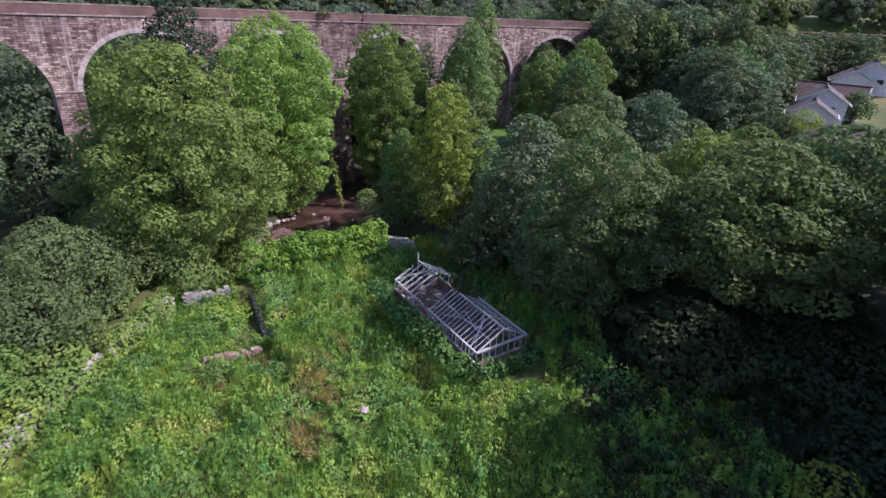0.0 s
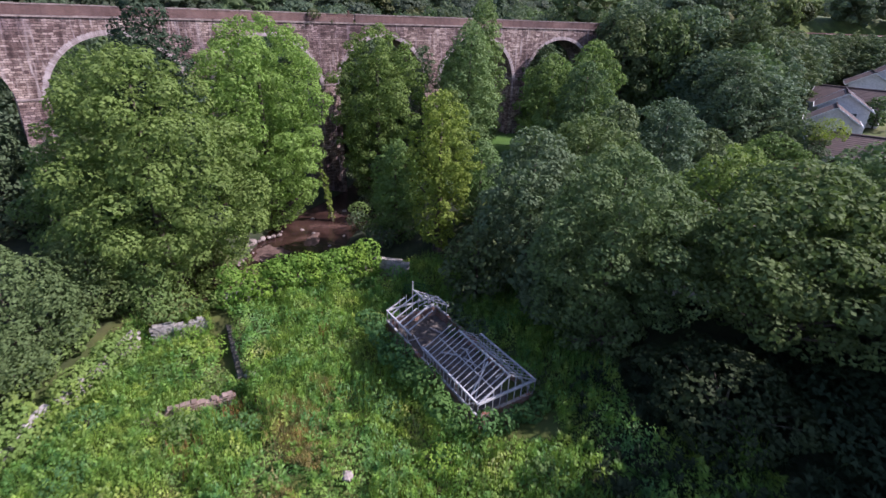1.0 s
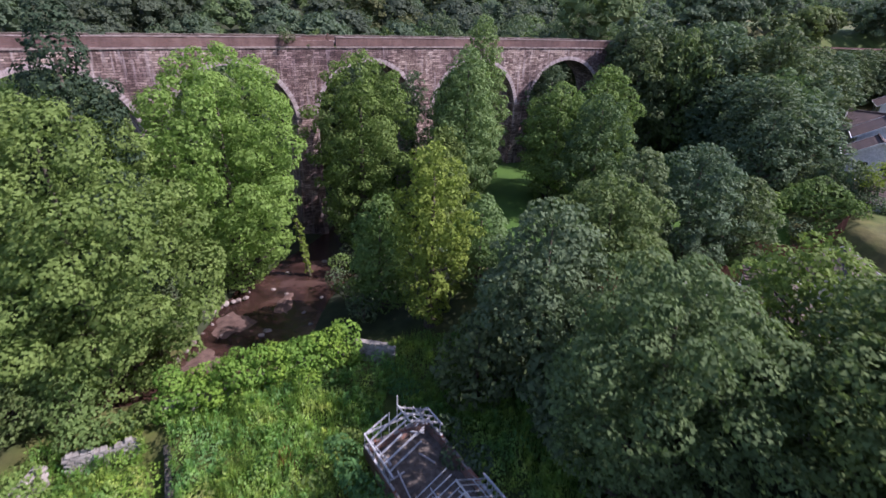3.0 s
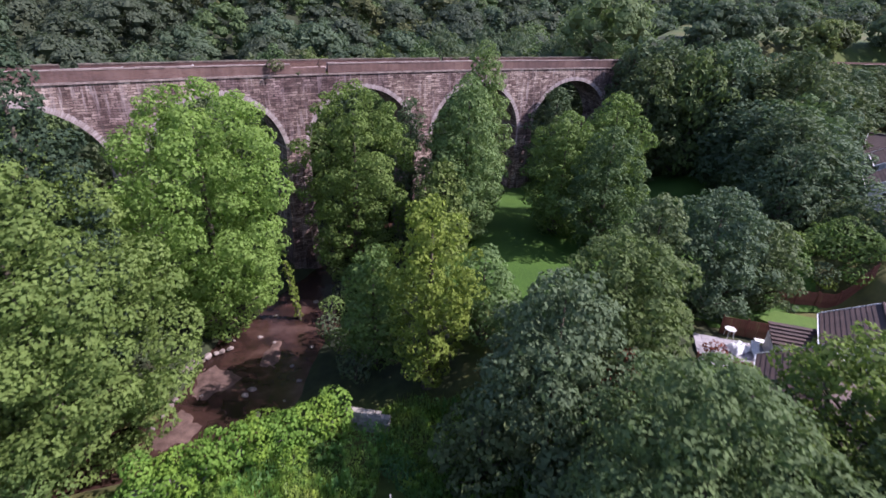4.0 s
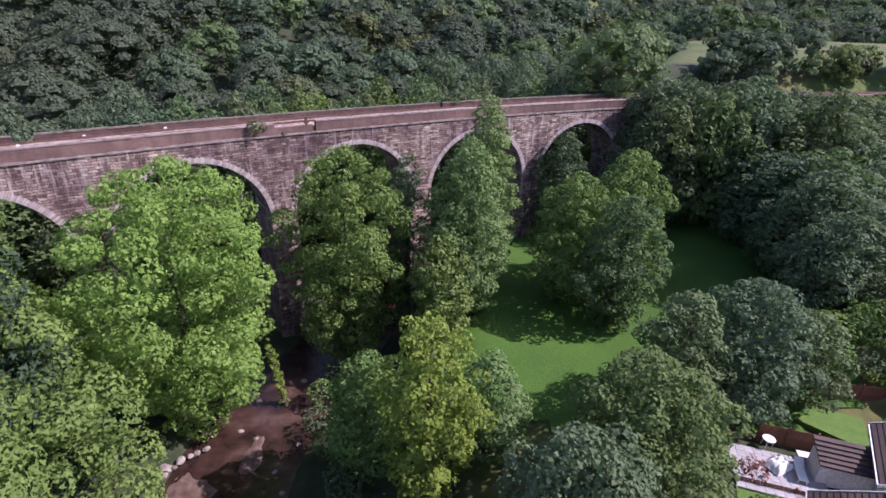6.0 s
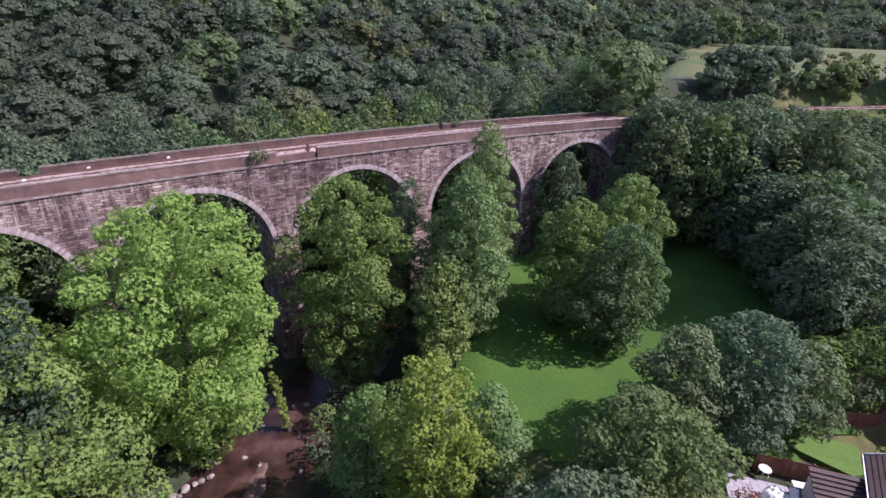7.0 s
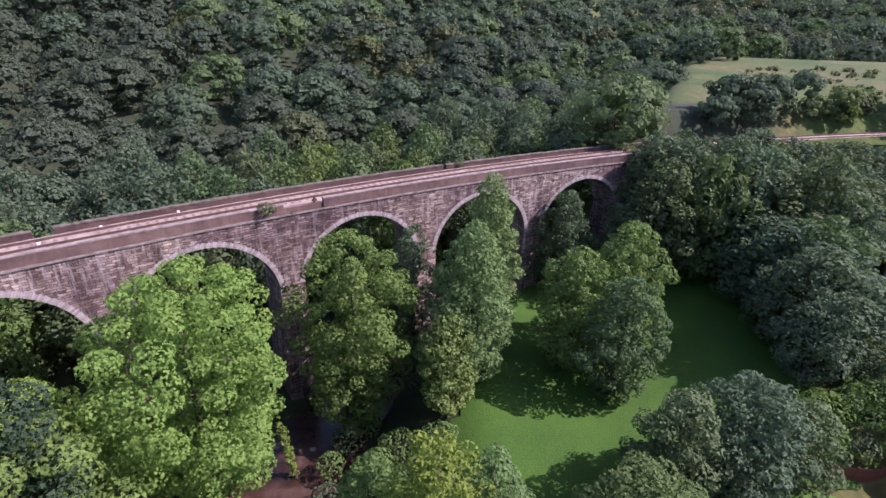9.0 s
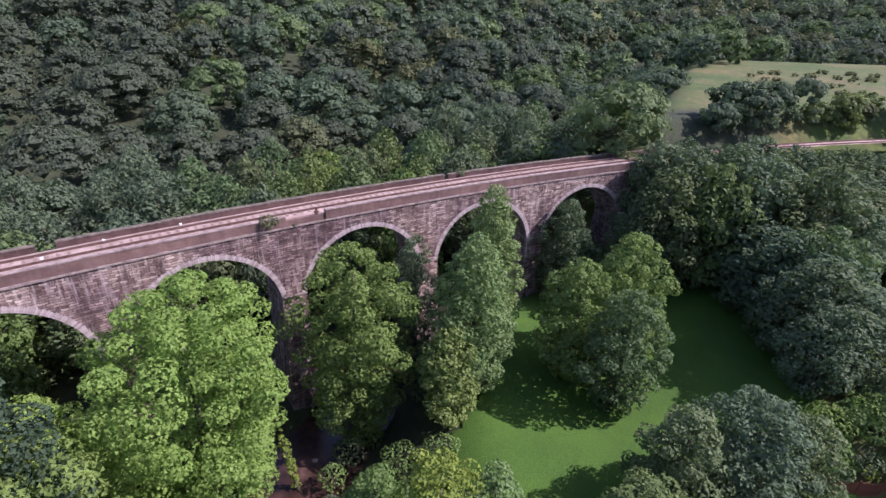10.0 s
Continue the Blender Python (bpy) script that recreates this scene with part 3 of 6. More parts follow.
def tree(x, y, top_z, radius, leaf, label, seed, clear=0.12, shape=(0.38, 2.2, 1.6), count=70, size=0.27, per_area=20.0, spray=0.142, category="tree", name="tree", group="", lean=(0, 0), base=None, simple=True, uneven=0.3):
    """A tree: tapered trunk with limbs, and a crown of boughs that carry leaf sprays."""
    rng = np.random.default_rng(seed)
    z0 = (gz(x, y) if base is None else base) - 0.15
    height = top_z - z0
    top = empty(name, pose(x, y, z0), label, category, group)
    clear_h = height * clear
    boughs = make_boughs(rng, height, radius, clear_h, shape, count, size, uneven)
    boughs = [(a + lean[0] * c / height, b + lean[1] * c / height, c, d, e) for a, b, c, d, e in boughs]
    c, n = crown_points(boughs, rng, per_area)
    s = spray * rng.uniform(0.5, 1.45, len(c))
    v, f = leaves(c, n, s, rng, simple=simple)
    bm = bmesh.new()
    tr = max(0.1, height * 0.02)
    pts = [(lean[0] * k, lean[1] * k, height * 0.86 * k, tr * (1.25 - 1.1 * k) * (1.35 if k == 0 else 1)) for k in (0, 0.12, 0.3, 0.5, 0.7, 1.0)]
    tube(bm, pts, 8)
    for i in range(0, min(count, 60), 4):
        bx, by, bz, br, _ = boughs[i]
        h0 = max(clear_h * 0.6, bz - math.hypot(bx, by) * 0.75)
        h0 = min(h0, height * 0.7)
        k0 = h0 / (height * 0.86)
        r0 = tr * (0.75 - 0.6 * k0)
        tube(bm, [(lean[0] * k0, lean[1] * k0, h0, r0), (bx * 0.45 + lean[0] * k0 * 0.5, by * 0.45 + lean[1] * k0 * 0.5, h0 + (bz - h0) * 0.5, r0 * 0.65), (bx * 0.95, by * 0.95, bz, r0 * 0.22)], 5)
    part("trunk", bm, BARK, top, "brown bark trunk with limbs", True)
    mpart("crown", mesh_from("crown", v, f, leaf), top)
    return top


LEAF_BRIGHT = leafy("leaf_bright", (0.135, 0.215, 0.045), (0.325, 0.435, 0.115), 0.42)
LEAF_MID = leafy("leaf_mid", (0.072, 0.124, 0.038), (0.206, 0.290, 0.090), 0.36)
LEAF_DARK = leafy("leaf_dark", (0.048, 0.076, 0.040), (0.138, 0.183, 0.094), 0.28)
LEAF_GREY = leafy("leaf_grey", (0.050, 0.084, 0.046), (0.152, 0.208, 0.122), 0.28)
LEAF_YELLOW = leafy("leaf_yellow", (0.10, 0.152, 0.028), (0.265, 0.325, 0.066), 0.36)
LEAF_POPLAR = leafy("leaf_poplar", (0.08, 0.135, 0.05), (0.235, 0.315, 0.12), 0.34)
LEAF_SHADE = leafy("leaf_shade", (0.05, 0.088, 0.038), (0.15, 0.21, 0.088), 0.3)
# near black: the deep shade of the garden's hollow is put into this colour
LEAF_DEEP_SHADE = leafy("leaf_deep_shade", (0.014, 0.026, 0.013), (0.045, 0.065, 0.03), 0.12)
LEAF_BEECH = leafy("leaf_beech", (0.072, 0.12, 0.032), (0.22, 0.29, 0.08), 0.36)
LEAF_PINE = leafy("leaf_pine", (0.018, 0.036, 0.022), (0.055, 0.085, 0.045), 0.1)
# distance haze is mixed into LEAF_FAR and LEAF_FAR_DARK as extra blue
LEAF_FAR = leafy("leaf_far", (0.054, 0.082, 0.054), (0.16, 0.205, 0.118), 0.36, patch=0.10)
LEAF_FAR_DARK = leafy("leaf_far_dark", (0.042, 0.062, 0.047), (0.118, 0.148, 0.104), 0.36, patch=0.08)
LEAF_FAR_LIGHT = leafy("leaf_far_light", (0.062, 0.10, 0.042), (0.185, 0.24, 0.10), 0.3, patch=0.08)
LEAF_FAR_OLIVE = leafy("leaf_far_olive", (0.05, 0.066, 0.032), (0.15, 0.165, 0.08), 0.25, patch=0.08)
LEAF_PASTEL = leafy("leaf_creeper", (0.09, 0.16, 0.036), (0.22, 0.30, 0.08), 0.3)
LEAF_NETTLE = leafy("leaf_nettle", (0.045, 0.11, 0.035), (0.115, 0.22, 0.07), 0.3, patch=0.5)

# ---------------------------------------------------------------- trees that stand singly before the viaduct
tree(-24.8, 48.0, 22.0, 8.6, LEAF_MID, "broad mid-green oak beside the stream", 11, clear=0.02, shape=(0.4, 2.6, 1.5), count=230, size=0.17, uneven=0.24)
tree(-20.0, 64.6, 24.4, 7.7, LEAF_BRIGHT, "bright light green sycamore on the stream bank", 12, clear=0.0, shape=(0.5, 3.4, 1.4), count=250, size=0.16, uneven=0.14)
tree(-25.0, 52.0, 28.0, 4.0, LEAF_PINE, "tall dark green conifer behind the oak", 13, shape=(0.2, 1.1, 1.4), count=80, size=0.4)
tree(-7.8, 73.3, 23.6, 5.8, LEAF_BEECH, "rounded green beech before the viaduct pier", 14, clear=0.04, shape=(0.55, 2.8, 1.2), count=190, size=0.19, uneven=0.24)
tree(5.9, 80.0, 27.4, 3.7, LEAF_POPLAR, "slender pale green poplar on the lawn's edge", 15, clear=0.02, shape=(0.3, 1.35, 1.6), count=230, size=0.22, uneven=0.12)
tree(4.0, 74.6, 24.4, 4.3, LEAF_POPLAR, "second slender poplar before the taller one", 57, clear=0.02, shape=(0.35, 1.6, 1.6), count=230, size=0.21, uneven=0.14)
tree(1.6, 71.0, 16.5, 3.4, LEAF_POPLAR, "low grey-green poplar beside taller ones", 16, clear=0.02, shape=(0.4, 2.0, 1.4), count=130, size=0.24)
tree(-2.3, 82.0, 21.0, 2.9, LEAF_GREY, "thin grey-green tree against the viaduct pier", 31, clear=0.02, shape=(0.4, 2.0, 1.4), count=130, size=0.26)
tree(0.5, 54.0, 18.7, 3.3, LEAF_YELLOW, "yellowish green young maple on the bank", 17, clear=0.04, shape=(0.5, 2.6, 1.5), count=130, size=0.24)
tree(-4.2, 57.6, 13.2, 3.0, LEAF_MID, "small green alder on the stream bank", 18, clear=0.02, count=90, size=0.3)
tree(4.8, 57.0, 13.5, 2.8, LEAF_POPLAR, "low grey-green sapling under the maple", 32, clear=0.02, count=60, size=0.36)
tree(8.3, 46.2, 17.2, 5.0, LEAF_GREY, "grey-green willow with dense crown", 19, clear=0.0, shape=(0.4, 1.8, 1.5), count=170, size=0.2)
tree(14.0, 51.6, 17.4, 5.0, LEAF_SHADE, "soft grey-green ash between garden and lawn", 20, clear=0.0, shape=(0.5, 2.8, 1.5), count=150, size=0.21)
tree(19.2, 59.4, 17.6, 3.6, LEAF_GREY, "grey-green sallow at the lawn's corner", 33, clear=0.0, count=110, size=0.25)
tree(25.0, 60.8, 17.9, 4.9, LEAF_GREY, "grey-green whitebeam at the lawn's corner", 21, clear=0.0, count=160, size=0.2)
tree(30.6, 62.0, 14.6, 3.3, LEAF_GREY, "grey-green whitebeam beside the house gardens", 22, clear=0.0, count=100, size=0.26)
tree(15.2, 77.0, 20.8, 4.4, LEAF_MID, "olive green tree standing on the lawn", 23, clear=0.0, count=180, size=0.19)
tree(21.4, 80.0, 22.6, 4.6, LEAF_MID, "tall olive green tree standing on the lawn", 24, clear=0.0, count=180, size=0.19)
tree(18.6, 71.8, 20.4, 3.9, LEAF_SHADE, "dark green tree standing on the lawn's middle", 50, clear=0.0, count=170, size=0.2)
tree(11.8, 35.3, 18.4, 5.4, LEAF_SHADE, "tall ash hung with ivy above the ruined glasshouse", 25, clear=0.0, shape=(0.55, 2.6, 1.0), count=190, size=0.19, spray=0.12, per_area=26)
tree(15.4, 40.5, 15.2, 4.8, LEAF_SHADE, "green ash behind the ivy-hung one", 34, clear=0.04, count=110, size=0.26)
tree(21.5, 32.5, 18.6, 6.2, LEAF_SHADE, "dark green sycamore in the overgrown garden", 26, clear=0.1, count=180, size=0.18)
tree(29.0, 34.5, 19.5, 7.0, LEAF_SHADE, "wide dark green sycamore by the garden's edge", 27, clear=0.1, count=180, size=0.18)
tree(24.0, 23.0, 8.8, 4.8, LEAF_DEEP_SHADE, "elder thicket with deep shade in its leaf colour", 35, clear=0.03, count=90, size=0.26, per_area=16, spray=0.15)
# the next five trees stand out of view, added to shade the garden
tree(32.0, 25.0, 23.5, 5.6, LEAF_DARK, "tall dark green tree out of view, added to shade the garden's hollow", 73, clear=0.1, count=90, size=0.26, per_area=9, spray=0.21)
tree(30.0, 20.0, 27.5, 6.6, LEAF_DARK, "dark green tree out of view, added to shade the garden's hollow", 74, clear=0.1, count=90, size=0.26, per_area=9, spray=0.21)
tree(28.5, 11.0, 28.5, 8.0, LEAF_DARK, "dark green tree out of view, added to shade the garden", 44, clear=0.05, count=90, size=0.26, per_area=9, spray=0.21)
tree(35.0, 19.0, 28.0, 8.5, LEAF_DARK, "tall unseen tree added for shade at the garden's side", 58, clear=0.05, count=90, size=0.26, per_area=9, spray=0.21)
tree(37.0, 27.5, 23.0, 6.5, LEAF_DARK, "dark green unseen tree added for shade at the garden's side", 59, clear=0.05, count=90, size=0.26, per_area=9, spray=0.21)
tree(22.0, 15.5, 8.0, 4.0, LEAF_DEEP_SHADE, "holly under the sycamores, shade in its leaf colour", 60, clear=0.02, count=80, size=0.28, per_area=16, spray=0.15)
tree(18.4, 41.6, 12.6, 3.4, LEAF_MID, "green ash between glasshouse and tiled roofs", 71, clear=0.0, count=80, size=0.3)
tree(21.8, 40.5, 17.6, 4.4, LEAF_MID, "tall green ash close to the tiled roofs", 72, clear=0.0, count=70, size=0.3)
tree(38.8, 85.0, 18.4, 3.9, LEAF_DARK, "dark green tree overhanging the lawn's edge", 91, clear=0.0, count=90, size=0.26, per_area=9, spray=0.21)
tree(38.2, 78.2, 17.6, 3.8, LEAF_DARK, "dark leafy tree at the lawn's shaded edge", 92, clear=0.0, count=90, size=0.26, per_area=9, spray=0.21)
tree(66.5, 83.5, 16.2, 2.4, LEAF_SHADE, "small garden tree beside the gabled house", 94, clear=0.15, count=60, size=0.3, per_area=9, spray=0.2)
tree(40.2, 64.8, 13.6, 3.0, LEAF_MID, "small green tree by the house gardens", 75, clear=0.0, count=70, size=0.3)
tree(43.6, 66.8, 15.4, 3.1, LEAF_DARK, "dark green tree before the white house", 76, clear=0.0, count=70, size=0.3)
tree(-28.0, 31.0, 6.8, 3.4, LEAF_SHADE, "leafy bush against the garden wall's far side", 66, clear=0.0, count=70, size=0.3, spray=0.11, per_area=26)
tree(-27.8, 24.5, 5.6, 3.0, LEAF_PASTEL, "yellow-green bush against the garden wall's far side", 67, clear=0.0, count=60, size=0.32, spray=0.125, per_area=22)
tree(-28.8, 18.0, 6.2, 3.6, LEAF_SHADE, "low bush beyond the garden wall", 68, clear=0.0, count=60, size=0.32, spray=0.11, per_area=26)
tree(-35.0, 20.0, 8.0, 4.6, LEAF_MID, "rounded green bush in the meadow's corner", 69, clear=0.0, count=60, size=0.32, spray=0.14, per_area=20)
tree(-23.6, 42.6, 6.6, 2.6, LEAF_MID, "leafy bush behind the ruined wall", 70, clear=0.0, count=60, size=0.34, spray=0.125, per_area=22)
tree(16.5, 27.0, 9.0, 4.0, LEAF_DEEP_SHADE, "hazel at the glasshouse end, shade in its leaf colour", 36, clear=0.0, count=70, size=0.3, per_area=16, spray=0.15)
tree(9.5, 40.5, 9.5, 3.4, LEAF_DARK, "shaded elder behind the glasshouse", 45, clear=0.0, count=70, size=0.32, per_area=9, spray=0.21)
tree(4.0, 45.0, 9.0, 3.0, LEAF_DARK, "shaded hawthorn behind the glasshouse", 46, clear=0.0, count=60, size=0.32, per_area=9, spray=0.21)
tree(-30.0, 36.0, 9.4, 5.0, LEAF_SHADE, "bushy green willow over the garden wall", 28, clear=0.0, count=90, size=0.27, spray=0.11, per_area=26)
tree(-27.2, 41.0, 8.6, 3.6, LEAF_SHADE, "small leafy willow at the garden wall's corner", 37, clear=0.0, count=70, size=0.3, spray=0.11, per_area=26)
tree(-32.5, 27.0, 7.6, 4.6, LEAF_SHADE, "green bush beyond the garden wall", 38, clear=0.0, count=70, size=0.3, spray=0.11, per_area=26)
tree(17.6, 94.0, 21.2, 4.2, LEAF_DARK, "dark tree under the eastern arch", 29, clear=0.0, shape=(0.3, 1.6, 1.4), count=150, size=0.22)
tree(37.4, 71.3, 19.5, 3.5, LEAF_GREY, "pale grey-green tree at the lawn's edge", 30, clear=0.0, count=90, size=0.3)
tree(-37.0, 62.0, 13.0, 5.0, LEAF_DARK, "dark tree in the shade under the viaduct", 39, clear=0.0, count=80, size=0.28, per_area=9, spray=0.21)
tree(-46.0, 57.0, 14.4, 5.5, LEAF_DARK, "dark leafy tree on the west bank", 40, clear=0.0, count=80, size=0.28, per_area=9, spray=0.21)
tree(-33.5, 51.0, 14.0, 4.6, LEAF_MID, "green tree behind the oak on the west bank", 41, clear=0.0, count=80, size=0.28)
tree(-28.5, 58.0, 18.5, 5.2, LEAF_BRIGHT, "soft green tree between oak and sycamore", 42, clear=0.0, count=80, size=0.28)
tree(-12.9, 66.3, 7.4, 0.5, LEAF_YELLOW, "leaning dead trunk wrapped in ivy", 43, clear=0.0, shape=(0.6, 2.0, 1.2), count=30, size=0.6, lean=(-1.3, 0.5), category="dead tree")
tree(29.5, 98.5, 26.5, 3.8, LEAF_DARK, "dark tree leaning on the viaduct's end", 47, clear=0.0, count=90, size=0.3)
tree(31.5, 102.5, 26.5, 3.6, LEAF_DARK, "dark tree hiding the viaduct's abutment", 48, clear=0.0, count=80, size=0.3)
tree(26.0, 93.5, 20.5, 3.4, LEAF_DARK, "low dark tree beside the end arch", 49, clear=0.0, count=70, size=0.3)

# ---------------------------------------------------------------- woods
# three kinds, each built once and then set again, turned and scaled
KINDS = [
    tree(33.5, 96.0, 28.0, 5.6, LEAF_DARK, "dark green broadleaf tree in the lawn-side wood", 51, clear=0.0, count=90, size=0.25, per_area=6, spray=0.26, simple=True, group="lawn-side wood"),
    tree(41.0, 93.0, 28.0, 5.6, LEAF_GREY, "grey-green broadleaf tree in the lawn-side wood", 52, clear=0.0, count=90, size=0.25, per_area=6, spray=0.26, simple=True, group="lawn-side wood"),
    tree(44.0, 82.0, 23.0, 5.6, LEAF_SHADE, "green broadleaf tree in the lawn-side wood", 53, clear=0.0, count=90, size=0.25, per_area=6, spray=0.26, simple=True, group="lawn-side wood"),
]
KIND_TALL = [28.0 - gz(33.5, 96), 28.0 - gz(41, 93), 23.0 - gz(44, 82)]


def plant_again(kind, x, y, turn, size, tall=1.0):
    return copy_thing(kind, pose(x, y, gz(x, y) - 0.2, 0, 0, turn) @ Matrix.Diagonal((size, size, size * tall, 1)))


_r = random.Random(5)
# wood on the slope between lawn and railway
planted = [(33.5, 96.0), (41.0, 93.0), (44.0, 82.0)]
for i in range(60):
    for _ in range(60):
        x, y = _r.uniform(29, 66), _r.uniform(72, 122)
        lawn = x < 38 + 0.1 * (y - 70) and y < 93 - 0.1 * (x - 20)
        houses = x > 43 and y < 88 + 0.75 * max(0.0, x - 50)
        off = y - float(track_y(x))
        via_v = -0.5187 * x + 0.8549 * (y - 87)
        if not lawn and not houses and (off < -5 or (off > 5 and x < 36)) and (via_v < -4 or x > 36) and all((x - a) ** 2 + (y - b) ** 2 > 14 for a, b in planted):
            break
    else:
        continue
    planted.append((x, y))
    k = _r.choice((0, 0, 1, 1, 1, 2))
    size = _r.uniform(0.8, 1.05)
    want = (27.5 if y > 90 else 21.5) + _r.uniform(-2.5, 1.0)
    if off < 0 and x > 50:
        want = 24.2 + _r.uniform(-1.5, 0.3)
    plant_again(KINDS[k], x, y, _r.uniform(0, 360), size, max(0.35, (want - gz(x, y)) / KIND_TALL[k] / size))
# row that hides the track past the viaduct
for i in range(17):
    x = 34.5 + 3.4 * i
    y = float(track_y(x)) - 6.6 + _r.uniform(-0.8, 0.8)
    k = _r.choice((0, 0, 1))
    plant_again(KINDS[k], x, y, _r.uniform(0, 360), 0.72, (max(24.4, 27.8 - 0.3 * i) + _r.uniform(-0.5, 0.6) - gz(x, y)) / KIND_TALL[k] / 0.72)
# first row behind the viaduct
BACK = [
    tree(-9.0, 100.0, 20.5, 5.8, LEAF_SHADE, "green broadleaf tree close behind the viaduct", 54, clear=0.0, count=90, size=0.25, per_area=5.2, spray=0.25, simple=True, group="trees behind the viaduct"),
    tree(4.0, 107.0, 24.5, 6.0, LEAF_FAR, "dark broadleaf tree close behind the viaduct", 55, clear=0.0, count=90, size=0.25, per_area=5.2, spray=0.25, simple=True, group="trees behind the viaduct"),
    tree(16.0, 113.0, 25.0, 5.6, LEAF_MID, "light green tree close behind the viaduct", 56, clear=0.0, count=90, size=0.25, per_area=5.2, spray=0.25, simple=True, group="trees behind the viaduct"),
]
BACK_TALL = [20.5 - gz(-9, 100), 24.5 - gz(4, 107), 25.0 - gz(16, 113)]
for i in range(54):
    s, v = -74 + 118 * (i + _r.random()) / 54, (15.5 if i < 28 else 12.0) + 24 * ((i * 0.618) % 1.0)
    p = via_world(s, v)
    k = (0, 1, 1, 0, 1, 2)[_r.randrange(6)]
    want = 20.5 + 0.09 * (s + 20) + 0.12 * (v - 12) + _r.uniform(-2.0, 1.5)
    size = _r.uniform(0.75, 1.08)
    plant_again(BACK[k], p.x, p.y, _r.uniform(0, 360), size, max(0.35, (want - gz(p.x, p.y)) / BACK_TALL[k] / size))


OCT_V = np.array([(1, 0, 0), (-1, 0, 0), (0, 1, 0), (0, -1, 0), (0, 0, 1), (0, 0, -1)], dtype=float)
OCT_F = np.array([(0, 2, 4), (2, 1, 4), (1, 3, 4), (3, 0, 4), (2, 0, 5), (1, 2, 5), (3, 1, 5), (0, 3, 5)])


def far_wood(name, label, spots, per, spray, leaf, seed, lobes=15):
    """A wood too far off to count: domed crowns of leafy lobes in one mesh."""
    rng = np.random.default_rng(seed)
    cs, ns, ss, hv, hf = [], [], [], [], []
    for x, y, h, r in spots:
        z0 = gz(x, y)
        conic = rng.random() < 0.07
        if conic:
            r, h = r * 0.55, h * 1.15
        squash = rng.uniform(0.75, 1.15) if not conic else h / r * 0.5
        low = 0.5
        lean = rng.normal(0, 0.12, 2) * r
        cen, rad = [], []
        for j in range(lobes):
            u = 1 - (j + 0.5) / lobes * 1.6                       # from the top down to the skirt
            a = j * 2.39996 + rng.normal(0, 0.3)
            wide = math.sqrt(max(0.02, 1 - u * u)) if u > 0 else 1 - 0.25 * u * u
            if conic:
                wide = 0.12 + 0.6 * (1 - u) / 1.6
            q = r * 0.82 * wide * rng.uniform(0.86, 1.08)
            drop = r * squash * 0.8 * (1 - max(u, 0.0))
            drop += max(0.0, h - 0.2 * r - r * squash * 0.8 - 1.0) * max(0.0, -u) / 0.6
            cz = z0 + max(low, h - 0.2 * r - drop + rng.normal(0, 0.04) * r)
            cen.append((x + q * math.cos(a) + lean[0] * u, y + q * math.sin(a) + lean[1] * u, cz))
            rad.append(r * rng.uniform(0.75, 1.2) * 1.3 / math.sqrt(lobes) * max(1.0, h / (1.5 * r)) ** 0.6 * (0.75 if conic else 1))
        cen, rad = np.array(cen), np.array(rad)
        k = int(per * rng.uniform(0.9, 1.1) * (r / 6.5) ** 1.4)
        which = rng.integers(0, lobes, k)
        d = rng.normal(0, 1, (k, 3))
        d /= np.linalg.norm(d, axis=1, keepdims=True)
        d[:, 2] = np.where(d[:, 2] < -0.2, -d[:, 2], d[:, 2])
        p = cen[which] + d * (rad[which] * rng.uniform(0.7, 1.12, k))[:, None] * np.array([1, 1, 0.72])
        gap = np.linalg.norm((p[:, None, :] - cen[None]) / np.array([1, 1, 0.72]), axis=2) / rad[None]
        keep = gap.min(1) > 0.64
        cs.append(p[keep])
        out = p[keep] - np.array([x, y, z0 + max(0.3 * h, h - r * squash)])
        out /= np.linalg.norm(out, axis=1, keepdims=True) + 1e-9
        ns.append(out * 0.75 + d[keep] * 0.32 + np.array([0, 0, 0.12]))
        ss.append(spray * rng.uniform(0.5, 1.4, int(keep.sum())))
        # twiggy heart of each lobe, well inside its leaves
        for c, q in zip(cen, rad):
            hf.append(OCT_F + 6 * len(hv))
            hv.append(c + np.array([0, 0, -0.18 * q]) + OCT_V * q * 0.74 * rng.uniform(0.8, 1.1, (6, 1)) * np.array([1, 1, 0.8]))
    v, f = leaves(np.concatenate(cs), np.concatenate(ns), np.concatenate(ss), rng, simple=True, jitter=0.34)
    hearts = np.concatenate(hv)
    v, f = np.concatenate((hearts, v)), np.concatenate((np.concatenate(hf), f + len(hearts)))
    return tagged(mpart(name, mesh_from(name, v, f, leaf)), label, "woodland", kind="stuff")


def mixed_wood(name, label, spots, per, spray, seed, lobes=15):
    """Stands of several kinds, mingled."""
    pick = random.Random(seed)
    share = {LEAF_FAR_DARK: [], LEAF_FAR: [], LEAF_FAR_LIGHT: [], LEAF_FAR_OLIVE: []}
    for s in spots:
        # mostly dark green on the west slope, a lighter mix further east
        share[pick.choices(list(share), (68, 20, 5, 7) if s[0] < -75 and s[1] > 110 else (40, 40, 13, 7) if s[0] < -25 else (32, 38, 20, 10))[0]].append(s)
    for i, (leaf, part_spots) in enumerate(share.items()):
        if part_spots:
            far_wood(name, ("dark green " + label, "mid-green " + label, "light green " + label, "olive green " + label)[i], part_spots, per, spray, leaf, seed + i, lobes)


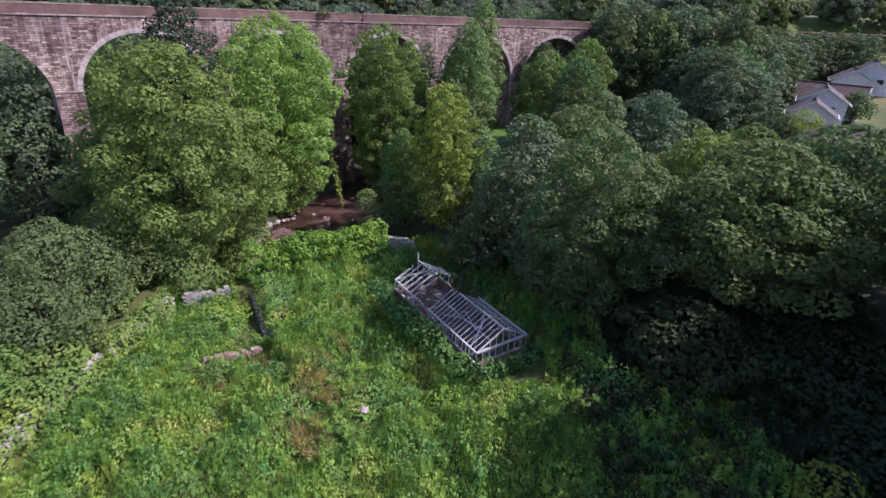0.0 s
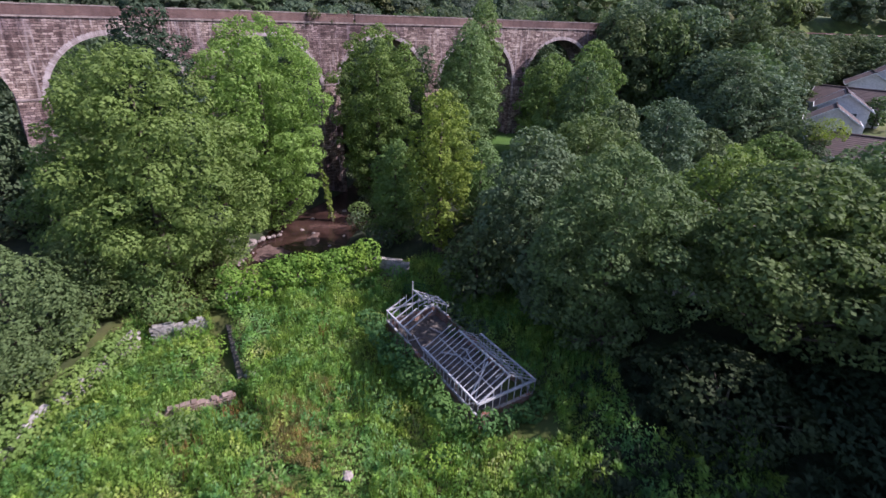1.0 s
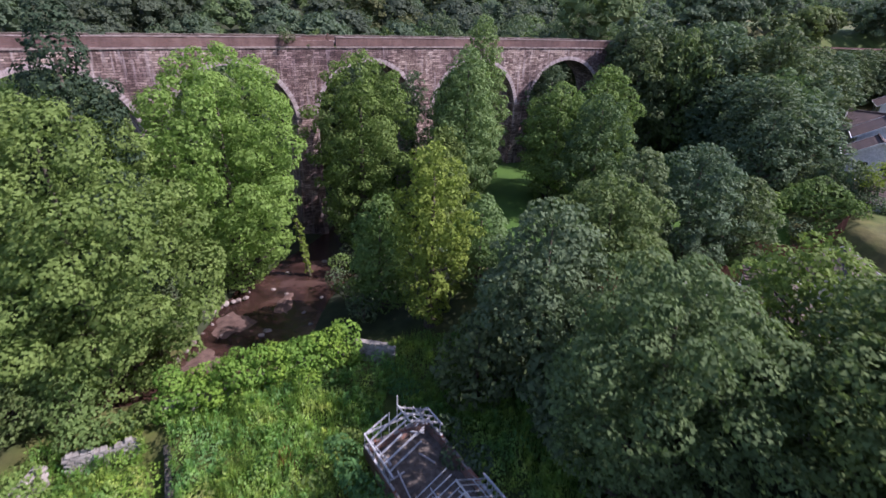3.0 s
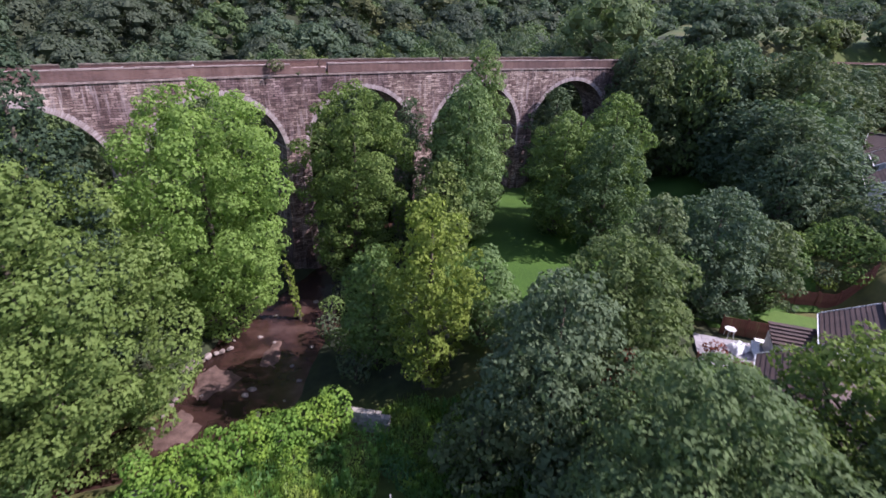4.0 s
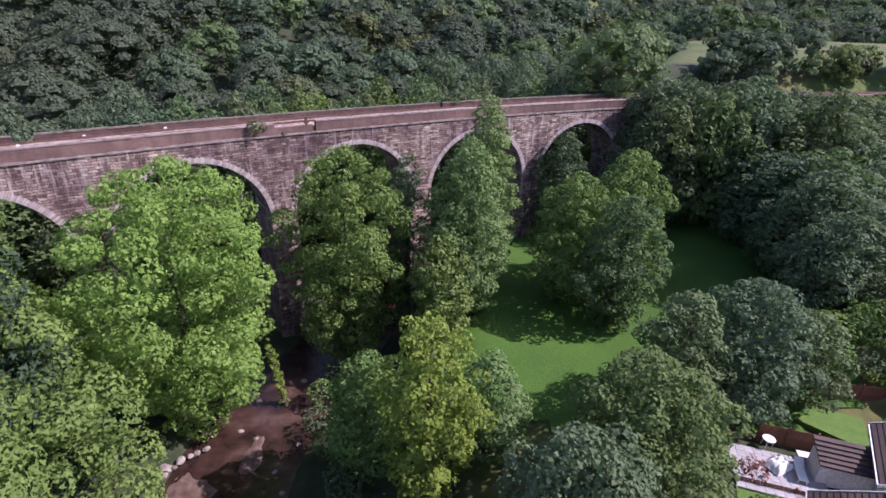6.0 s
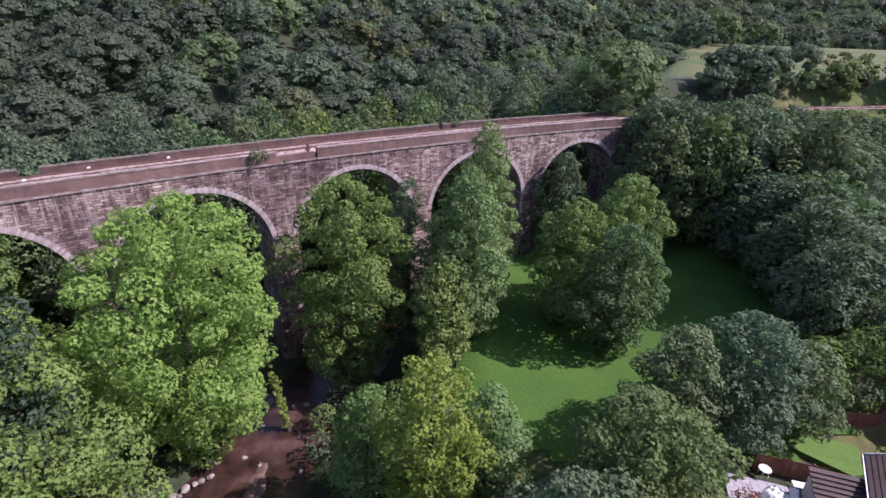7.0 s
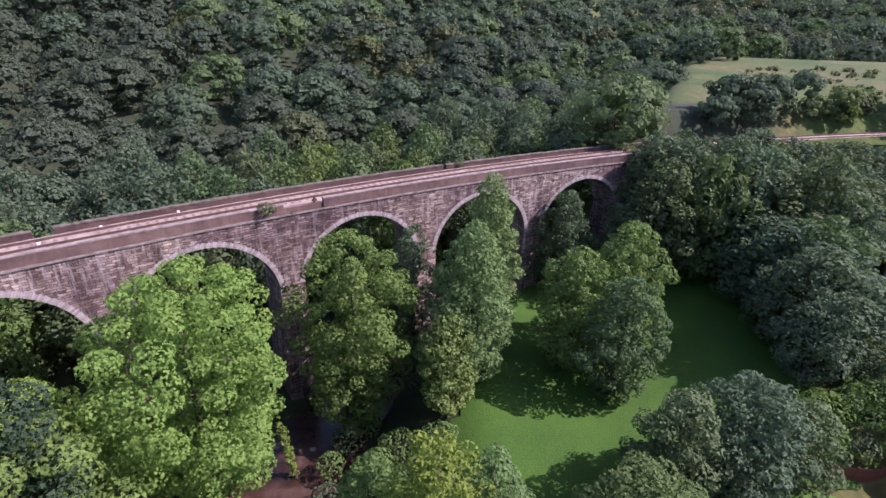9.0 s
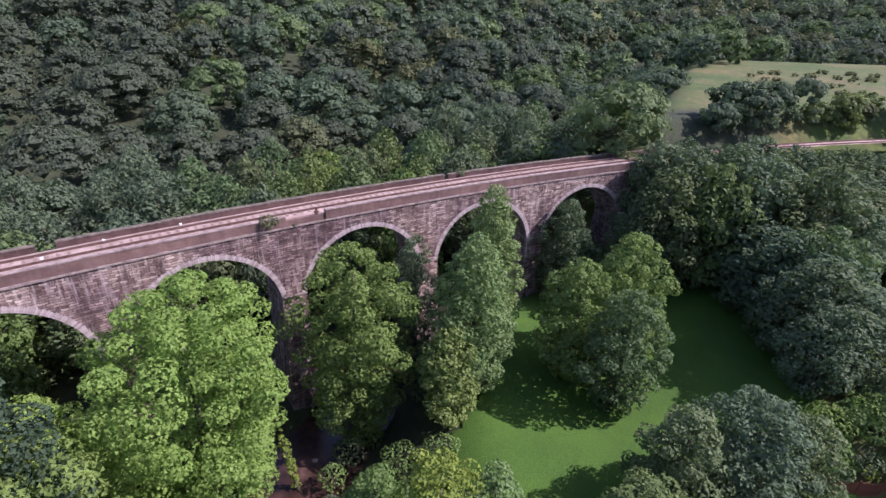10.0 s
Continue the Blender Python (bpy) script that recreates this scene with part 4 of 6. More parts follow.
def wooded(x, y):
    """Where woods stand beyond the viaduct: the west hillside and belts between the fields."""
    v = -0.5187 * x + 0.8549 * (y - 87)
    past = x > 26 and y - float(track_y(x)) > 6.5
    return (v > 32 or past) and float(pasture(x, y)) < 0.5 and not (x > 33 and y < 152 and x > 30 + 0.5 * (y - 118))


def spread(count, x0, x1, y0, y1, gap, rule, tall, wide):
    """Tree places at least gap apart."""
    spots, cells = [], {}
    for _ in range(count * 40):
        if len(spots) >= count:
            break
        x, y = _r.uniform(x0, x1), _r.uniform(y0, y1)
        c = (int(x // gap), int(y // gap))
        if not rule(x, y) or any((x - a) ** 2 + (y - b) ** 2 < gap * gap for i in (-1, 0, 1) for j in (-1, 0, 1) for a, b in cells.get((c[0] + i, c[1] + j), ())):
            continue
        cells.setdefault(c, []).append((x, y))
        spots.append((x, y, _r.uniform(*tall), _r.uniform(*wide)))
    return spots


near_spots = spread(260, -160, 96, 90, 235, 11.5, wooded, (11.0, 17.0), (6.4, 8.8))
mid_spots = spread(900, -380, 420, 225, 540, 12.0, lambda x, y: 20 - 0.85 * y < x < 20 + 0.9 * y and (y > 240 or x < -160 or x > 96) and wooded(x, y), (11, 17), (6.5, 8.8))
# the belt at the field's far edge is lower
near_spots, mid_spots = ([(x, y, h * 0.66, r * 0.8) if x > 45 and 185 < y < 275 else (x, y, h, r) for x, y, h, r in q] for q in (near_spots, mid_spots))
hedge_spots = spread(200, 96, 520, 385, 640, 8.0, lambda x, y: (y + 0.12 * x) % 78 < 12 or (x - 0.3 * y) % 110 < 10, (7, 13), (4.5, 7.0))
distant_spots = spread(560, -900, 1500, 540, 1900, 24.0, lambda x, y: x < 0.1 * y or (y + 0.3 * x) % 190 < 50, (12, 19), (12, 18))
mixed_wood("hillside_wood", "broadleaf wood on the valley side", [q for q in near_spots if q[1] < 165], 3300, 0.29, 61, 40)
mixed_wood("upper_wood", "broadleaf wood up the valley side", [q for q in near_spots if q[1] >= 165], 1500, 0.43, 71, 30)
mixed_wood("distant_wood", "broadleaf wood up the valley", [q for q in mid_spots if q[1] < 360], 560, 0.56, 162, 16)
mixed_wood("valley_wood", "broadleaf wood far up the valley", [q for q in mid_spots if q[1] >= 360], 200, 0.9, 172, 10)
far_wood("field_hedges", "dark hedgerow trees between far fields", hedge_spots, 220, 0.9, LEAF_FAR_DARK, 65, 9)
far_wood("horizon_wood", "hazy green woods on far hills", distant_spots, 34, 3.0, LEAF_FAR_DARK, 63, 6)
far_wood("pasture_scrub", "low dark scrub dotted over the pasture", [(_r.uniform(84, 150), _r.uniform(140, 190), _r.uniform(0.5, 1.1), _r.uniform(0.7, 1.7)) for i in range(34)], 900, 0.2, LEAF_FAR_OLIVE, 66, 5)
# hedge trees round the pasture
pasture_spots = [(x + _r.uniform(-0.8, 0.8), float(track_y(x)) + 8.5 + _r.uniform(-1.5, 2.0), h, r) for x, h, r in ((47, 5.5, 3.2), (51, 7.5, 4.0), (55, 8.2, 4.0), (59, 7.6, 3.6), (65, 8.4, 3.0), (70, 4.2, 2.6), (74, 6.6, 2.8), (78, 5.0, 3.2), (82, 5.0, 2.8), (90, 8.5, 4.4), (95, 9.5, 4.8), (101, 9.0, 4.6), (107, 8.0, 4.6), (113, 8.0, 4.6))]
mixed_wood("pasture_hedge", "hedgerow trees along the pasture", pasture_spots, 4200, 0.26, 264, 22)


# ---------------------------------------------------------------- lawn
def build_lawn():
    xs, ys = np.arange(2, 46.1, 1.0), np.arange(58, 106.1, 1.0)
    gx, gy = np.meshgrid(xs, ys)
    h = ground(gx, gy) + 0.14
    idx = np.arange(gx.size).reshape(gx.shape)
    f = np.stack((idx[:-1, :-1], idx[:-1, 1:], idx[1:, 1:], idx[1:, :-1]), -1).reshape(-1, 4)
    # the lawn's outline: rounded, open to the bank on the west
    cx, cy = gx[:-1, :-1].ravel() + 0.5, gy[:-1, :-1].ravel() + 0.5
    keep = (cx > 3.0 + 1.6 * np.sin(0.45 * cy)) & (cx < 38 + 0.1 * (cy - 70)) & (cy > 59.5 + 1.5 * np.sin(0.4 * cx)) & (-0.5187 * cx + 0.8549 * (cy - 87) < -1.5)
    f = f[keep]
    me = mesh_from("lawn", np.stack((gx, gy, h), -1).reshape(-1, 3), f, None, True)
    m, n, l, p = material("mown_grass", 0.9)
    big, fine = noise_node(n, l, 0.18, 4), noise_node(n, l, 6.0, 5)
    r = ramp(n, [(0.3, (0.03, 0.088, 0.005)), (0.7, (0.053, 0.128, 0.008))])
    l.new(big.outputs[0], r.inputs[0])
    r2 = ramp(n, [(0.3, (0.7, 0.72, 0.66)), (0.7, (1.2, 1.12, 1.0))])
    l.new(fine.outputs[0], r2.inputs[0])
    l.new(mix(n, l, 1.0, r.outputs[0], r2.outputs[0], "MULTIPLY"), p.inputs["Base Color"])
    bump(n, l, p, fine.outputs[0], 1.0, 0.06)
    me.materials.append(m)
    tagged(mpart("lawn", me), "mown bright green lawn below the viaduct", "lawn", kind="structure")


build_lawn()


# ---------------------------------------------------------------- overgrown garden: walls
WALL_STONE = varied("garden_wall_stone", (0.13, 0.115, 0.10), (0.40, 0.36, 0.33))
WHITE_STONE = varied("limewashed_stone", (0.15, 0.135, 0.12), (0.42, 0.39, 0.37))
# dark stone for the raised bed's wall: its face's shadow is in the colour
SHADED_STONE = varied("shaded_stone", (0.045, 0.04, 0.034), (0.13, 0.115, 0.095))
PINK_STONE = varied("pink_brick_stone", (0.13, 0.085, 0.066), (0.35, 0.26, 0.22))
MORTAR = plain("old_mortar", (0.13, 0.115, 0.10), (0.23, 0.205, 0.185), 2.0, 0.95)


def stone_meshes(mat, w, h, t, seed):
    """Four worn stones to build walls of."""
    out = []
    rng = random.Random(seed)
    for k in range(4):
        bm = bmesh.new()
        box(bm, (-w / 2, -t / 2, 0), (w / 2, t / 2, h))
        bmesh.ops.bevel(bm, geom=bm.edges[:], offset=h * 0.14, segments=1, affect="EDGES")
        for v in bm.verts:
            v.co += Vector([rng.uniform(-0.022, 0.022) for _ in range(3)])
        me = bpy.data.meshes.new("stone")
        bm.to_mesh(me)
        bm.free()
        me.materials.append(mat)
        out.append(me)
    return out


def rubble_wall(name, p, q, height, thick, mat, label, seed, foot=None, ragged=0.35, w=0.46, h=0.24):
    """A wall of loose courses, ragged along its top, round a mortar core."""
    p, q = Vector(p), Vector(q)
    d = q - p
    ang = math.degrees(math.atan2(d.y, d.x))
    z0 = (min(gz(*p), gz(*q)) if foot is None else foot) - 0.2
    top = empty(name, pose(p.x, p.y, z0, 0, 0, ang), label, "wall", kind="structure")
    rng = random.Random(seed)
    kinds = stone_meshes(mat, w, h, thick, seed)
    cols = int(d.length / w)
    for c in range(cols):
        tall = height + 0.2 - ragged * (0.5 + 0.5 * math.sin(c * 0.55 + seed)) * rng.uniform(0.2, 1.0)
        for r in range(max(1, int(tall / h))):
            ob = mpart("stone", kinds[rng.randrange(4)], top)
            ob.matrix_basis = pose((c + 0.5 + 0.5 * (r % 2)) * w + rng.uniform(-0.03, 0.03), rng.uniform(-0.03, 0.03), r * h, rng.uniform(-2, 2), rng.uniform(-2, 2), rng.choice((0, 180)) + rng.uniform(-3, 3))
    bm = bmesh.new()
    box(bm, (0.1, -thick * 0.36, -0.4), (d.length - 0.1, thick * 0.36, max(0.2, height - ragged - 0.05)))
    part("core", bm, MORTAR, top)
    return top


rubble_wall("garden_wall", (-24.6, 15.0), (-23.2, 29.5), 1.5, 0.5, WHITE_STONE, "crumbling limewashed garden wall under creeper", 71, foot=1.1, ragged=1.1)
rubble_wall("garden_wall", (-23.2, 30.0), (-22.5, 38.0), 1.2, 0.5, WALL_STONE, "crumbling stone garden wall under creeper", 72, foot=1.1, ragged=0.6)
rubble_wall("ruined_wall", (-22.0, 38.8), (-18.4, 40.6), 1.6, 0.45, WHITE_STONE, "broken white rendered wall at the garden's end", 73, foot=0.3, ragged=0.9, w=0.4, h=0.2)
rubble_wall("retaining_wall", (-17.15, 41.8), (-13.4, 34.4), 0.9, 0.4, SHADED_STONE, "stone retaining wall of a raised garden bed, shade in its colour", 74, foot=0.1, ragged=0.25)
rubble_wall("retaining_wall", (-13.0, 34.3), (-10.8, 36.8), 0.45, 0.4, WALL_STONE, "pale stone edge of a raised garden bed", 75, foot=0.9, ragged=0.3)
rubble_wall("low_wall", (-18.2, 29.5), (-13.2, 32.4), 0.7, 0.42, PINK_STONE, "low pinkish brick wall among weeds", 76, foot=0.75, ragged=0.7, w=0.34, h=0.18)
rubble_wall("low_wall", (-17.6, 27.7), (-16.4, 28.4), 0.5, 0.4, PINK_STONE, "fallen end of a pinkish brick wall", 77, foot=1.0, ragged=0.4, w=0.34, h=0.18)
rubble_wall("low_wall", (-22.4, 17.6), (-21.0, 19.6), 0.6, 0.45, PINK_STONE, "heap of pale bricks at the garden's edge", 78, foot=1.0, ragged=0.5, w=0.34, h=0.18)
rubble_wall("garden_wall", (-5.6, 50.3), (-2.2, 49.7), 2.1, 0.5, WALL_STONE, "grey mossy stone wall between garden and stream", 79, foot=0.9, ragged=0.3)
rubble_wall("garden_wall", (-17.6, 42.6), (-6.4, 49.8), 1.9, 0.5, WALL_STONE, "stone wall wrapped in clipped ivy", 80, foot=0.9, ragged=0.3)


def coat(name, label, spots, radius, leaf, seed, category, per=26, spray=0.12, squash=0.8):
    """A climbing or mounded plant: clumps of leaf sprays over lumps that follow the spots (x, y, z)."""
    rng = np.random.default_rng(seed)
    spots = sorted(spots, key=lambda q: (round(q[0] + q[1]), q[1]))
    x0, y0, _ = spots[0]
    top = empty(name, pose(x0, y0, gz(x0, y0)), label, category)
    back = top.matrix_world.translation
    for k in range(0, len(spots), 6):
        boughs = []
        for x, y, z in spots[k:k + 6]:
            for _ in range(3):
                r = radius * rng.uniform(0.55, 1.1)
                boughs.append((x - back.x + rng.normal(0, radius * 0.4), y - back.y + rng.normal(0, radius * 0.4), z - back.z + rng.normal(0, radius * 0.25), r, r * squash))
        c, n = crown_points(boughs, rng, per, low=-0.8)
        v, f = leaves(c, n, spray * rng.uniform(0.6, 1.4, len(c)), rng, 0.8)
        mpart("clump", mesh_from("clump", v, f, leaf), top)
    return top


def along(p, q, count):
    return [tuple(p[j] + (q[j] - p[j]) * (i + 0.5) / count for j in range(3)) for i in range(count)]


LEAF_IVY = leafy("leaf_ivy", (0.085, 0.18, 0.028), (0.22, 0.35, 0.065), 0.34)
coat("ivy_hedge", "bright green ivy covering the stream-side wall", along((-17.9, 42.4, 2.0), (-5.9, 49.9, 2.1), 22) + along((-17.4, 43.0, 3.9), (-5.4, 50.3, 4.1), 26) + along((-17.6, 42.0, 2.9), (-5.8, 49.4, 3.1), 24), 0.8, LEAF_IVY, 81, "hedge")
coat("wall_creeper", "yellow-green creeper over the garden wall", along((-24.9, 18.5, 2.5), (-23.7, 28.8, 2.6), 12) + along((-25.6, 18, 1.8), (-24.5, 28.5, 1.8), 9) + along((-23.7, 23.5, 1.8), (-23.0, 29.0, 1.8), 5), 0.85, LEAF_PASTEL, 82, "creeper")
coat("wall_creeper", "pale green creeper over the wall's corner", along((-23.5, 30.5, 2.2), (-22.6, 37.5, 2.3), 9) + along((-22.7, 31.0, 1.6), (-22.0, 37.0, 1.6), 7), 0.75, LEAF_PASTEL, 83, "creeper")
coat("wall_creeper", "green creeper hanging over the garden wall's inner face", [(-24.5 + 0.095 * (y - 15) + 0.55, y, 1.95 + 0.35 * math.sin(y * 1.3)) for y in (15.2, 15.8, 16.4, 17.0, 17.6, 18.2, 18.8, 19.4, 20.0, 20.6, 21.2, 21.7, 23.5, 23.9, 24.3, 25.7, 26.1, 26.6, 27.1, 27.6, 28.1, 29.4, 29.9, 30.5)], 0.68, LEAF_PASTEL, 88, "creeper", squash=0.95)
coat("bramble_thicket", "green brambles along the garden wall's outer side", along((-27.3, 14.5, 1.9), (-26.2, 37.5, 1.9), 22), 1.1, LEAF_MID, 89, "bramble", per=14, spray=0.15)
coat("ivy_hedge", "dark ivy over the ruined garden wall", along((-22.0, 40.0, 2.2), (-17.5, 42.0, 2.6), 9), 0.8, LEAF_MID, 84, "hedge")


# ---------------------------------------------------------------- overgrown garden: plants
def weeds(name, stops, through=0.3, patch=0.22):
    """Mixed weeds: drifts of different greens with single leaves lighter or darker."""
    m, n, l, p = material(name, 0.55)
    geo = n.new("ShaderNodeNewGeometry")
    big = noise_node(n, l, patch, 3)
    r = ramp(n, stops)
    l.new(big.outputs[0], r.inputs[0])
    v = ramp(n, [(0.0, (0.88, 0.89, 0.88)), (1.0, (1.12, 1.11, 1.09))])
    l.new(geo.outputs["Random Per Island"], v.inputs[0])
    tuft = noise_node(n, l, 1.1, 2)
    w = ramp(n, [(0.32, (0.55, 0.66, 0.68)), (0.68, (1.34, 1.24, 1.08))])
    l.new(tuft.outputs[0], w.inputs[0])
    col = mix(n, l, 1.0, mix(n, l, 1.0, r.outputs[0], v.outputs[0], "MULTIPLY"), w.outputs[0], "MULTIPLY")
    l.new(col, p.inputs["Base Color"])
    tr = n.new("ShaderNodeBsdfTranslucent")
    l.new(mix(n, l, 1.0, col, (1.1, 1.2, 0.8), "MULTIPLY"), tr.inputs["Color"])
    ms = n.new("ShaderNodeMixShader")
    ms.inputs[0].default_value = through
    l.new(p.outputs[0], ms.inputs[1])
    l.new(tr.outputs[0], ms.inputs[2])
    l.new(ms.outputs[0], n["Material Output"].inputs["Surface"])
    return m


WEEDS = weeds("mixed_weeds", [(0.3, (0.099, 0.238, 0.076)), (0.43, (0.143, 0.302, 0.071)), (0.54, (0.209, 0.351, 0.071)), (0.64, (0.308, 0.410, 0.086)), (0.74, (0.330, 0.356, 0.108))], 0.46, 0.34)
STRAW = weeds("dry_grass", [(0.3, (0.22, 0.19, 0.07)), (0.7, (0.36, 0.29, 0.12))], 0.25)
GRASS = weeds("rank_grass", [(0.3, (0.11, 0.23, 0.04)), (0.7, (0.24, 0.33, 0.07))], 0.42, 0.4)
DOCK = weeds("dock_seed", [(0.3, (0.19, 0.075, 0.035)), (0.7, (0.28, 0.13, 0.06))], 0.1)


def lumps(x, y, seed=0.0):
    """Height of the growth over the ground: hummocks of several sizes."""
    a = np.sin(0.83 * x + 1.7 * np.sin(0.41 * y + seed)) * np.sin(0.77 * y + 1.3 * np.sin(0.53 * x + seed))
    b = np.sin(2.1 * x + 2.0 * np.sin(1.3 * y)) * np.sin(1.9 * y + 1.7 * np.sin(1.1 * x + seed))
    return 0.8 + 0.62 * a + 0.36 * b


def blades(x, y, z, tall, lean, rng, wide=0.03):
    """Upright tapering blades."""
    n = len(x)
    a = rng.uniform(0, 6.283, n)
    dx, dy = np.cos(a) * wide, np.sin(a) * wide
    lx, ly = rng.normal(0, lean, n), rng.normal(0, lean, n)
    v = np.stack((np.stack((x - dx, y - dy, z), -1), np.stack((x + dx, y + dy, z), -1), np.stack((x + lx, y + ly, z + tall), -1)), 1)
    return v.reshape(-1, 3), 3 * np.arange(n)[:, None] + np.array([0, 1, 2])


def in_garden(x, y):
    east = np.where(y < 26, 17, 12)
    north = np.clip(42.2 + (x + 17.6) * 0.64, 40, 52)
    return (x > -23.0 + 0.06 * (y - 38) * -1 - 0.7) & (x < east) & (y < north) & ~((x > -2.6) & (x < 8) & (np.abs((x - 0.0) * 0.845 + (y - 34.2) * 0.535 - 2.2) < 2.3) & (y > 27.5))


def tufts(x, y, tall, wide, count, rng):
    """Bushy tufts: narrow leaves that stand out from upright stems."""
    n = len(x) * count
    k = np.repeat(np.arange(len(x)), count)
    a = rng.uniform(0, 6.283, n)
    u = rng.random(n) ** 0.7
    out = np.stack((np.cos(a), np.sin(a), np.zeros(n)), -1)
    side = np.stack((-np.sin(a), np.cos(a), np.zeros(n)), -1)
    start = np.stack((x[k], y[k], ground(x, y)[k] + tall[k] * u), -1) + out * (wide[k] * (1.05 - u) * rng.uniform(0.1, 0.9, n))[:, None]
    e = rng.uniform(0.1, 1.25, n) * (0.5 + 0.5 * u)
    tip = start + (out * np.cos(e)[:, None] + np.array([0, 0, 1]) * np.sin(e)[:, None]) * (wide[k] * rng.uniform(0.35, 0.75, n))[:, None]
    w = side * (wide[k] * rng.uniform(0.1, 0.2, n))[:, None]
    v = np.stack((start - w, start + w, tip), 1)
    return v.reshape(-1, 3), 3 * np.arange(n)[:, None] + np.array([0, 1, 2])


def trench(x, y):
    """The bare strip in the shade of the raised bed's wall."""
    s = x - 0.52 * (36 - y) + 13.83
    return (s > -1.7) & (s < -0.25) & (y > 34.6) & (y < 42)


def build_weeds():
    rng = np.random.default_rng(90)
    n = 3400
    x, y = rng.uniform(-25, 20, n), 6 + 46 * rng.random(n)
    k = in_garden(x, y) & ~trench(x, y) & (y > 7.5 + np.sin(0.9 * x) + 0.6 * np.sin(2.3 * x))
    x, y = x[k], y[k]
    v, f = tufts(x, y, np.clip(lumps(x, y) + 0.3, 0.35, 1.6) * rng.uniform(0.8, 1.15, len(x)), rng.uniform(0.28, 0.5, len(x)), 40, rng)
    tagged(mpart("weed_tufts", mesh_from("weed_tufts", v, f, WEEDS)), "bushy green nettle and fern tufts filling the garden", "weeds", kind="stuff")
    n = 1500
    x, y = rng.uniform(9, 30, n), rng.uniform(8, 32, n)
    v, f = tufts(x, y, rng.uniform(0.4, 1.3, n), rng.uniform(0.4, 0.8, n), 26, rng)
    tagged(mpart("shade_ferns", mesh_from("shade_ferns", v, f, LEAF_DEEP_SHADE)), "ferns on the shaded garden floor, shade in their leaf colour", "ferns", kind="stuff")
    n = 150000
    # denser where the camera passes nearest
    y = 6 + 46 * rng.random(n) ** 1.05
    x = rng.uniform(-25, 17, n)
    k = in_garden(x, y) & ~trench(x, y) & (y > 7.5 + np.sin(0.9 * x) + 0.6 * np.sin(2.3 * x))
    x, y = x[k], y[k]
    tall = np.clip(lumps(x, y), 0.1, 1.75)
    z = ground(x, y) + tall * (1 - 0.4 * rng.random(len(x)) ** 2)
    c = np.stack((x, y, z), -1)
    e = 0.25
    nx, ny = (lumps(x - e, y) - lumps(x + e, y)) / (2 * e), (lumps(x, y - e) - lumps(x, y + e)) / (2 * e)
    nrm = np.stack((nx, ny, np.full(len(x), 0.9)), -1)
    v, f = leaves(c, nrm, 0.078 * rng.uniform(0.5, 1.5, len(x)), rng, simple=True, jitter=0.33)
    tagged(mpart("garden_weeds", mesh_from("garden_weeds", v, f, WEEDS)), "rank nettles, brambles and weeds filling the garden", "weeds", kind="stuff")
    # grass stalks
    n = 75000
    x, y = rng.uniform(-25, 17, n), 6 + 46 * rng.random(n)
    k = in_garden(x, y) & ~trench(x, y) & (np.sin(0.33 * x + 0.5) * np.sin(0.27 * y + 0.9) > -0.45)
    x, y = x[k], y[k]
    v, f = blades(x, y, ground(x, y) + 0.2, np.clip(lumps(x, y), 0.25, 1.2) * rng.uniform(0.8, 1.6, len(x)), 0.16, rng, 0.035)
    tagged(mpart("rank_grass", mesh_from("rank_grass", v, f, GRASS)), "tall green grass among the weeds", "grass", kind="stuff")
    # dry grass on the old path, and rusty dock seed heads
    n = 6500
    x, y = rng.normal(-7.4, 0.8, n), rng.uniform(21, 33, n)
    k = np.sin(1.1 * y + 0.6 * x) + np.sin(0.5 * y) > -0.5
    x, y = x[k], y[k]
    n = len(x)
    x = x - 0.13 * (y - 27) + 0.5 * np.sin(0.8 * y)
    v, f = blades(x, y, ground(x, y) + 0.45, np.clip(lumps(x, y), 0.3, 1.3) * rng.uniform(0.6, 1.0, n), 0.16, rng, 0.03)
    tagged(mpart("dry_grass", mesh_from("dry_grass", v, f, STRAW)), "straw-coloured dry grass on the old path", "grass", kind="stuff")
    spots = [(-10.5, 42.5), (-13.5, 26.5), (-12.6, 31.0), (-9.0, 30.5), (-8.6, 39.0)]
    xs = np.concatenate([rng.normal(a, 0.6, 90) for a, b in spots])
    ys = np.concatenate([rng.normal(b, 0.6, 90) for a, b in spots])
    v, f = blades(xs, ys, ground(xs, ys) + 0.4, rng.uniform(0.4, 0.9, len(xs)), 0.1, rng, 0.04)
    tagged(mpart("dock_plants", mesh_from("dock_plants", v, f, DOCK)), "rust-brown dock seed heads in the weeds", "weeds", kind="stuff")


build_weeds()


